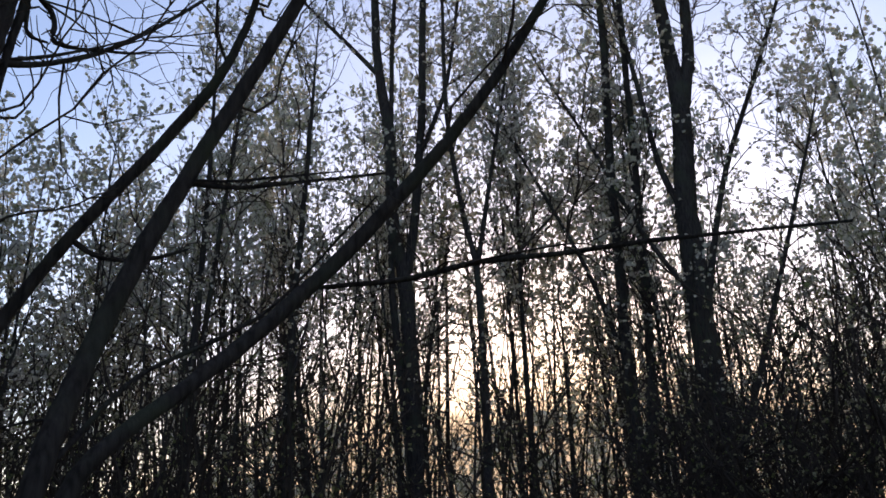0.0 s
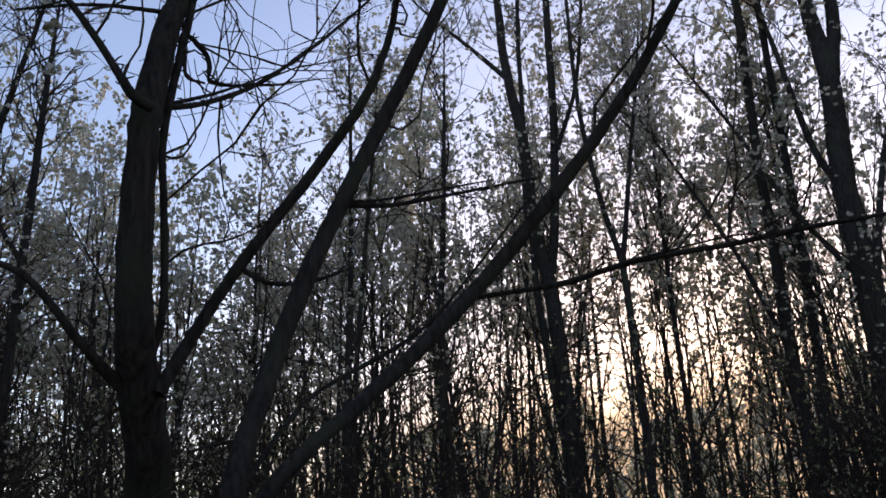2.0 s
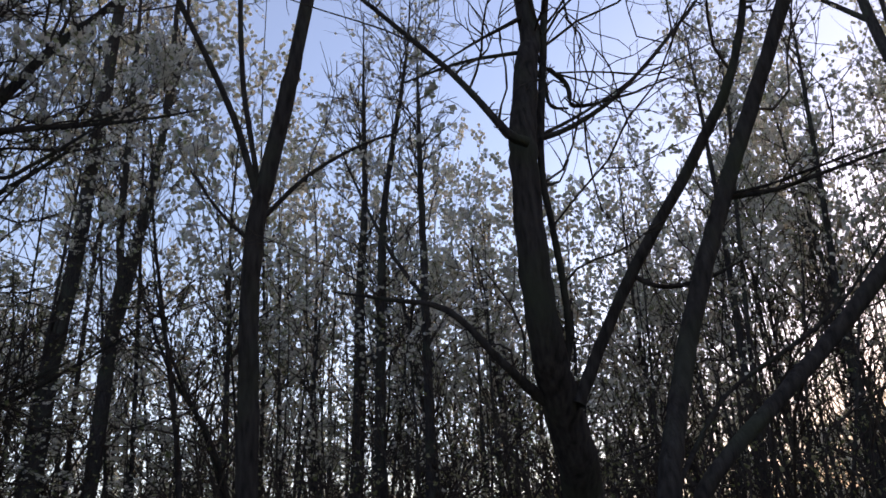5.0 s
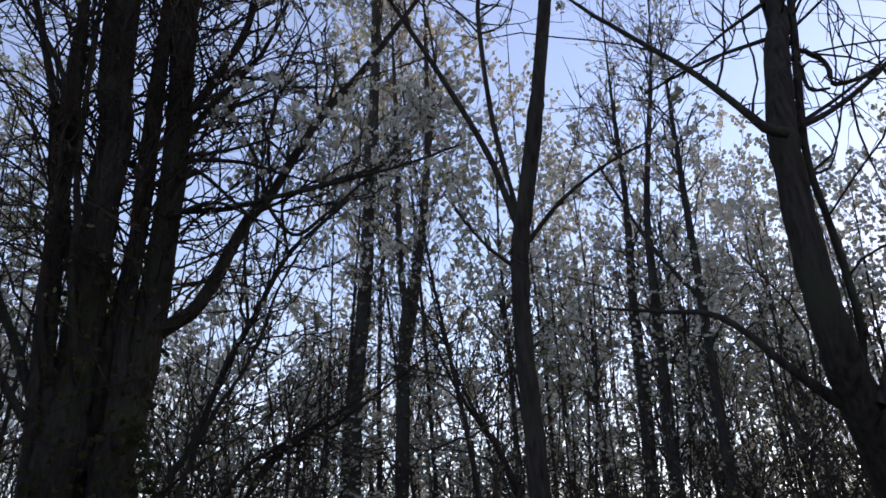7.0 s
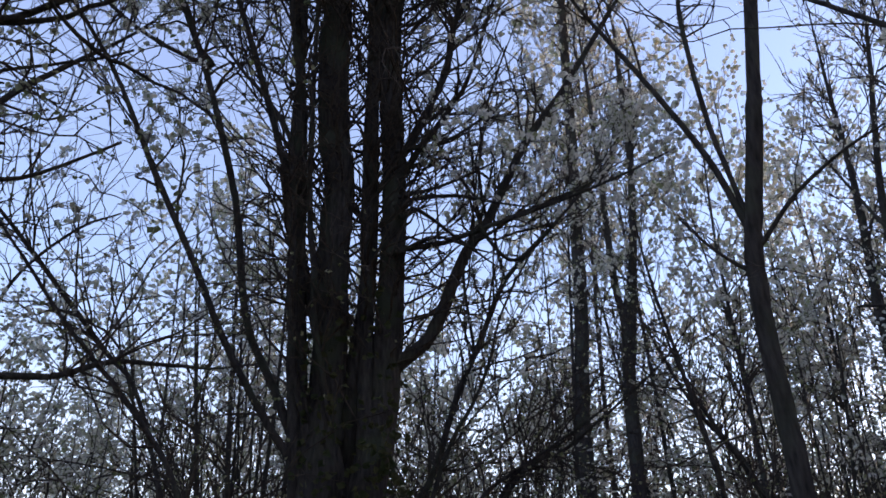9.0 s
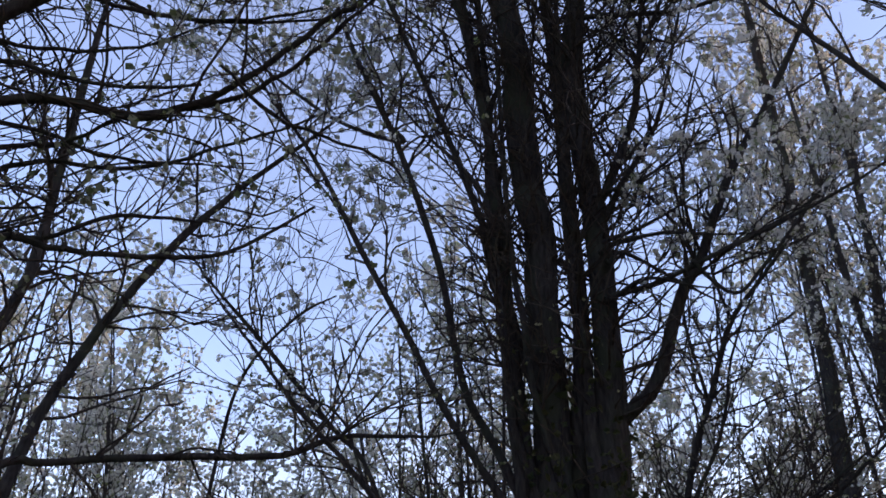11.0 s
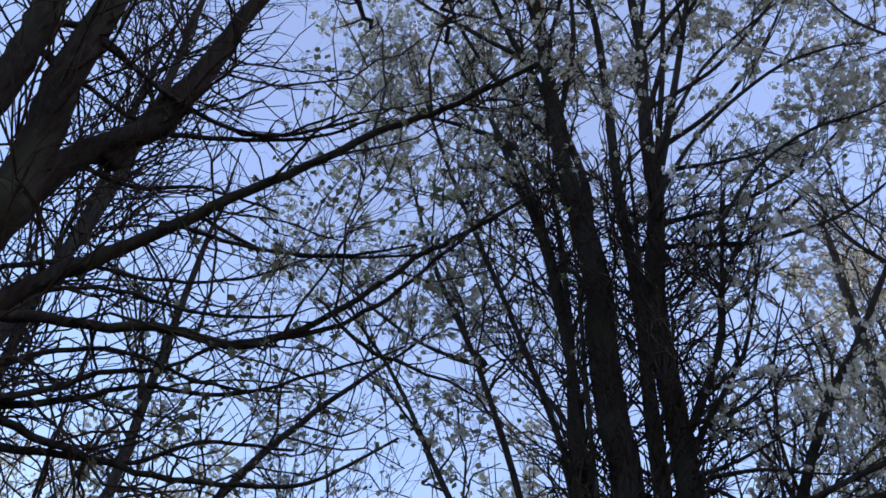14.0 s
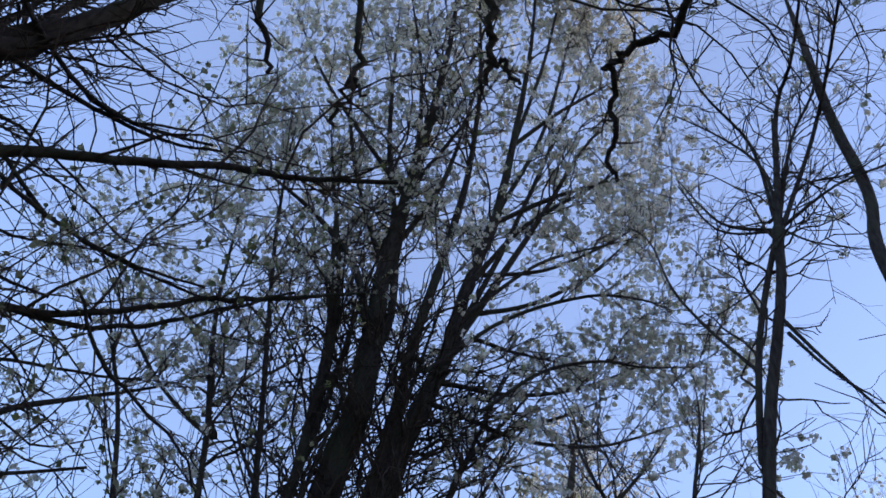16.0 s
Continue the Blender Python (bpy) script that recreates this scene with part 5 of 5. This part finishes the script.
# ---- the wood behind ----
def stand_tree(seed, height, girth, spread, stems, shoots, bare, deep):
    """A slender blossoming tree of the wood with upright branches, standing at the origin. bare: the share of its height without blossom."""
    rng = np.random.default_rng(seed)
    tree = new("tree")
    trunk, twigs, tips, leaves = Tubes(), Tubes(), [], []
    for s in range(stems):
        lean = rng.normal(0, 0.03 + 0.03 * (stems > 1), 2)
        z = np.linspace(-0.1, height * rng.uniform(0.85, 1.0), 9)
        ax = np.stack([lean[0] * z + 0.05 * np.sin(z * rng.uniform(0.5, 1.0) + rng.uniform(0, 6)) + 0.15 * s,
                       lean[1] * z + 0.05 * np.sin(z * rng.uniform(0.5, 1.0) + rng.uniform(0, 6)), z], -1)
        g = girth * (1 if s == 0 else 0.75)
        trunk.add(ax, np.linspace(g, g * 0.15, 9) * 0.85, 6)
        for _ in range(int(shoots / stems)):
            u = rng.uniform(0.14, 1.0) ** 0.8
            i = min(int(u * 8), 7)
            q = ax[i] + (ax[i + 1] - ax[i]) * (u * 8 - i)
            a = rng.uniform(0, 2 * math.pi)
            ln = spread * rng.uniform(0.6, 1.2) * (1.1 - 0.42 * u)
            shoot(rng, q, (math.cos(a) * 0.6, math.sin(a) * 0.6, 0.75), ln, max(g * 0.28 * (1.15 - 0.8 * u), 0.0075), twigs, tips if u > bare else leaves,
                  deep if u > bare * 0.8 else 1, 0.07, 4, 0.13, (3, 6), 0.95 if u > bare else 0.4, 1)
    part("trunk", trunk.mesh("trunk", BARK), tree)
    tagged(part("branchwork", twigs.mesh("branchwork", TWIG), tree, "thin dark upright branches"), kind="stuff")
    tagged(part("crown", petals("crown", tips, rng, 5, 0.036, 0.036, CROWNPETAL), tree, "white spring blossom with young leaves"), kind="stuff")
    tagged(part("foliage", petals("foliage", leaves, rng, 3, 0.03, 0.02, LEAF), tree, "small dull green young leaves"), kind="stuff")
    return tree


GROUP = "trees of the wood"
CROWNED = [tagged(stand_tree(11 + k, 10.0, g, s, n, 38, 0.5, 2), "slender wild fruit tree in white spring blossom", "tree", GROUP)
           for k, (g, s, n) in enumerate(((0.07, 1.9, 1), (0.06, 1.7, 2), (0.08, 2.1, 1), (0.055, 1.6, 3), (0.065, 1.8, 2)))]
POLES = [tagged(stand_tree(31 + k, 10.0, g, s, n, 19, 0.55, 1), "thin dark pole sapling with a few blossoms", "tree", GROUP)
         for k, (g, s, n) in enumerate(((0.05, 1.4, 2), (0.04, 1.2, 3), (0.055, 1.5, 2), (0.045, 1.3, 3)))]
# How high the wood stands over the horizon, by bearing to the left of +y, in degrees.
BEARING = [-60, -40, -30, -26, -20, -17, -10, -4, 3, 12, 18, 22, 25, 29, 33, 36, 41, 45, 50, 53, 57, 64, 68, 74, 84, 90, 97, 105, 120, 140]
HEIGHTS = [30, 33, 29, 23, 21, 29, 26, 32, 33, 33, 31, 30, 24, 28, 32, 34, 25, 33, 26, 20, 24, 22, 18, 24, 24, 18, 21, 26, 32, 30]


def place(ob, bearing, dist, top, wide, rng, lean=0.07):
    a = radians(bearing)
    high = max(1.6 + dist * math.tan(radians(top)), 3.0)
    m = Matrix.Translation((-math.sin(a) * dist, math.cos(a) * dist, 0)) @ Matrix.Rotation(rng.uniform(0, 6.28), 4, "Z")
    return copy_thing(ob, m @ Matrix.Rotation(rng.normal(0, lean), 4, "X") @ Matrix.Diagonal((wide, wide, high / 10.0, 1)))


def shrub(seed, shoots):
    """A bush of many thin stems from one stool, in young leaf, about 3 m high."""
    rng = np.random.default_rng(seed)
    ob = new("shrub")
    stems, tips = Tubes(), []
    for _ in range(shoots):
        a, s = rng.uniform(0, 6.28), rng.uniform(0.05, 0.6)
        shoot(rng, (0.15 * math.cos(a), 0.15 * math.sin(a), -0.05), (s * math.cos(a), s * math.sin(a), 1.0), rng.uniform(1.8, 3.0), 0.017, stems, tips, 2,
              0.02, 4, 0.12, (3, 6), 0.5, 1)
    tagged(part("stemwork", stems.mesh("stemwork", TWIG), ob, "many thin dark stems"), kind="stuff")
    tagged(part("foliage", petals("foliage", tips, rng, 3, 0.028, 0.017, LEAF), ob, "small dull green young leaves"), kind="stuff")
    return tagged(ob, "dense twiggy bush coming into young leaf", "shrub", "bushes of the undergrowth")


SHRUBS = [shrub(51 + k, 14) for k in range(3)]


def far_wood(seed, step, near, far, share, most, puffs, size):
    """The wood that closes the view: stems and pale crowns, too many to count."""
    rng = np.random.default_rng(seed)
    stems, tips = Tubes(), []
    for b in np.arange(-60, 145, step):
        b = b + rng.uniform(-0.5, 0.5) * step
        a, d = radians(b), rng.uniform(near, far)
        top = 1.6 + d * math.tan(radians(min(float(np.interp(b, BEARING, HEIGHTS)) * share, most * (1.35 if b > 14 else 1.0)) * rng.uniform(0.7, 1.05)))
        foot = np.array([-math.sin(a) * d, math.cos(a) * d, -0.1])
        axis = np.array([foot + (rng.normal(0, 0.25) * u, rng.normal(0, 0.25) * u, top * u) for u in (0, 0.35, 0.7, 1.0)])
        stems.add(axis, [0.08, 0.065, 0.04, 0.012], 5)
        thick = 4.0 if most < 20 else 1.5
        for _ in range(16):
            u, c = rng.uniform(0.2, 0.95), rng.uniform(0, 6.28)
            q = np.array([np.interp(u, (0, 0.35, 0.7, 1.0), axis[:, i]) for i in range(3)])
            w = np.array([0.7 * math.cos(c), 0.7 * math.sin(c), 0.75]) * rng.uniform(0.9, 2.0) * (1.2 - 0.7 * u)
            stems.add([q, q + w * 0.5 + (0, 0, 0.1), q + w + (0, 0, 0.4)], [0.022, 0.014, 0.006], 3)
            for _ in range(int(puffs * thick * (1.4 if u > 0.4 else 0.5))):
                tips.append(q + w * rng.uniform(0.1, 1.2) + rng.normal(0, 0.22, 3))
    wood = new("far_wood")
    tagged(wood, "distant belt of slim blossoming trees", "woodland", kind="stuff")
    part("stemwork", stems.mesh("stemwork", BARK), wood)
    part("foliage", petals("foliage", tips, rng, 2, size * 0.8, size * 1.2, FARPETAL), wood)


far_wood(77, 1.7, 23, 33, 0.95, 33, 18, 0.046)
far_wood(78, 1.2, 34, 54, 0.45, 11, 7, 0.09)

rng = np.random.default_rng(5)
count = 0
for step, near, far, share in ((5.0, 15.5, 19, 1.0), (3.5, 18, 25, 1.0)):
    b = -40.0
    while b < 132:
        top = float(np.interp(b, BEARING, HEIGHTS)) * share * rng.uniform(0.82, 1.05)
        place(CROWNED[count % 5], b + rng.uniform(-0.8, 0.8), rng.uniform(near, far) + (2.5 if b < 12 else 0.0), top, rng.uniform(0.85, 1.2), rng)
        count += 1
        b += step * rng.uniform(0.7, 1.3)
# Taller ones whose tops show over the rest.
for b, d, top in ((56, 14, 45), (60.5, 16, 43), (88.5, 13, 33), (105, 12, 31), (8, 15, 36), (1, 16, 37), (-5, 15, 36), (-32, 12, 36), (15, 17, 34),
                  (85.5, 10, 33), (78.5, 12, 30), (74, 13, 24), (68, 14, 24), (-13.5, 15, 36), (-14.5, 13, 33), (-12, 18, 35), (3, 18, 27), (6.5, 20, 26), (10.5, 17, 30), (14, 17, 30), (64, 13, 41), (51.5, 13, 34), (48.5, 15, 37), (38, 16, 30)):
    place(CROWNED[count % 5], b, d * 1.2, top, 1.15, rng)
    count += 1
b = -40.0
while b < 125:
    top = float(np.interp(b, BEARING, HEIGHTS)) * rng.uniform(0.45, 0.95)
    place(POLES[count % 4], b, rng.uniform(14, 22) if b < 14 else rng.uniform(10, 20), top, rng.uniform(0.8, 1.1), rng, 0.15)
    count += 1
    b += rng.uniform(0.8, 1.95) * (1.5 if b > 54 else 1.0)
# Lower ones that thicken the wood where it is closest.
for b in (*np.arange(17, 36, 2.4), *np.arange(36, 58, 4.5)):
    place(CROWNED[count % 5], b + rng.uniform(-1, 1), rng.uniform(15, 22), float(np.interp(b, BEARING, HEIGHTS)) * rng.uniform(0.5, 0.85), 0.95, rng, 0.07)
    count += 1
b = -44.0
while b < 130:
    tall = 1.2 if b < -14 or 12 < b < 30 else 1.05
    place(SHRUBS[count % 3], b, rng.uniform(8, 15), 5.0, 1.0, rng).scale = (1.2, 1.2, tall * rng.uniform(0.75, 1.35))
    count += 1
    b += rng.uniform(2.0, 3.6) * (0.55 if b < -14 else 1.8 if b < 12 else 0.9 if b < 62 else 1.1)
for b, d in ((45.5, 9.4), (69, 9.2), (72, 9.4), (85, 8.2), (89.5, 8.3)):
    place(SHRUBS[count % 3], b, d, 5.0, 1.0, rng).scale = (1.0, 1.0, 1.45)
    count += 1
for b, d, top in ((83.5, 9.5, 33), (85, 9.0, 30), (86.3, 9.8, 34), (87.5, 8.8, 29), (114, 9, 36), (118.5, 8, 38), (122, 9.5, 37)):
    place(POLES[count % 4], b, d, top, 0.9, rng, 0.03)
    count += 1
# Unseen trees and bushes, added behind the camera to keep skylight off the trunks.
for b in np.arange(142, 306, 7.0):
    place(CROWNED[count % 5], b + rng.uniform(-2, 2), rng.uniform(7.5, 12), rng.uniform(46, 56), 1.1, rng, 0.03)
    place(POLES[count % 4], b + rng.uniform(-2, 2), rng.uniform(8, 13), rng.uniform(38, 50), 1.0, rng, 0.03)
    place(SHRUBS[count % 3], b + rng.uniform(-2, 2), rng.uniform(6, 10), 5.0, 1.0, rng).scale = (1.5, 1.5, rng.uniform(1.0, 1.4))
    count += 1
for k, ob in enumerate(CROWNED + POLES + SHRUBS):
    ob.location = (2.0 + 2.5 * k, -12.0 - 2.0 * (k % 2), 0)
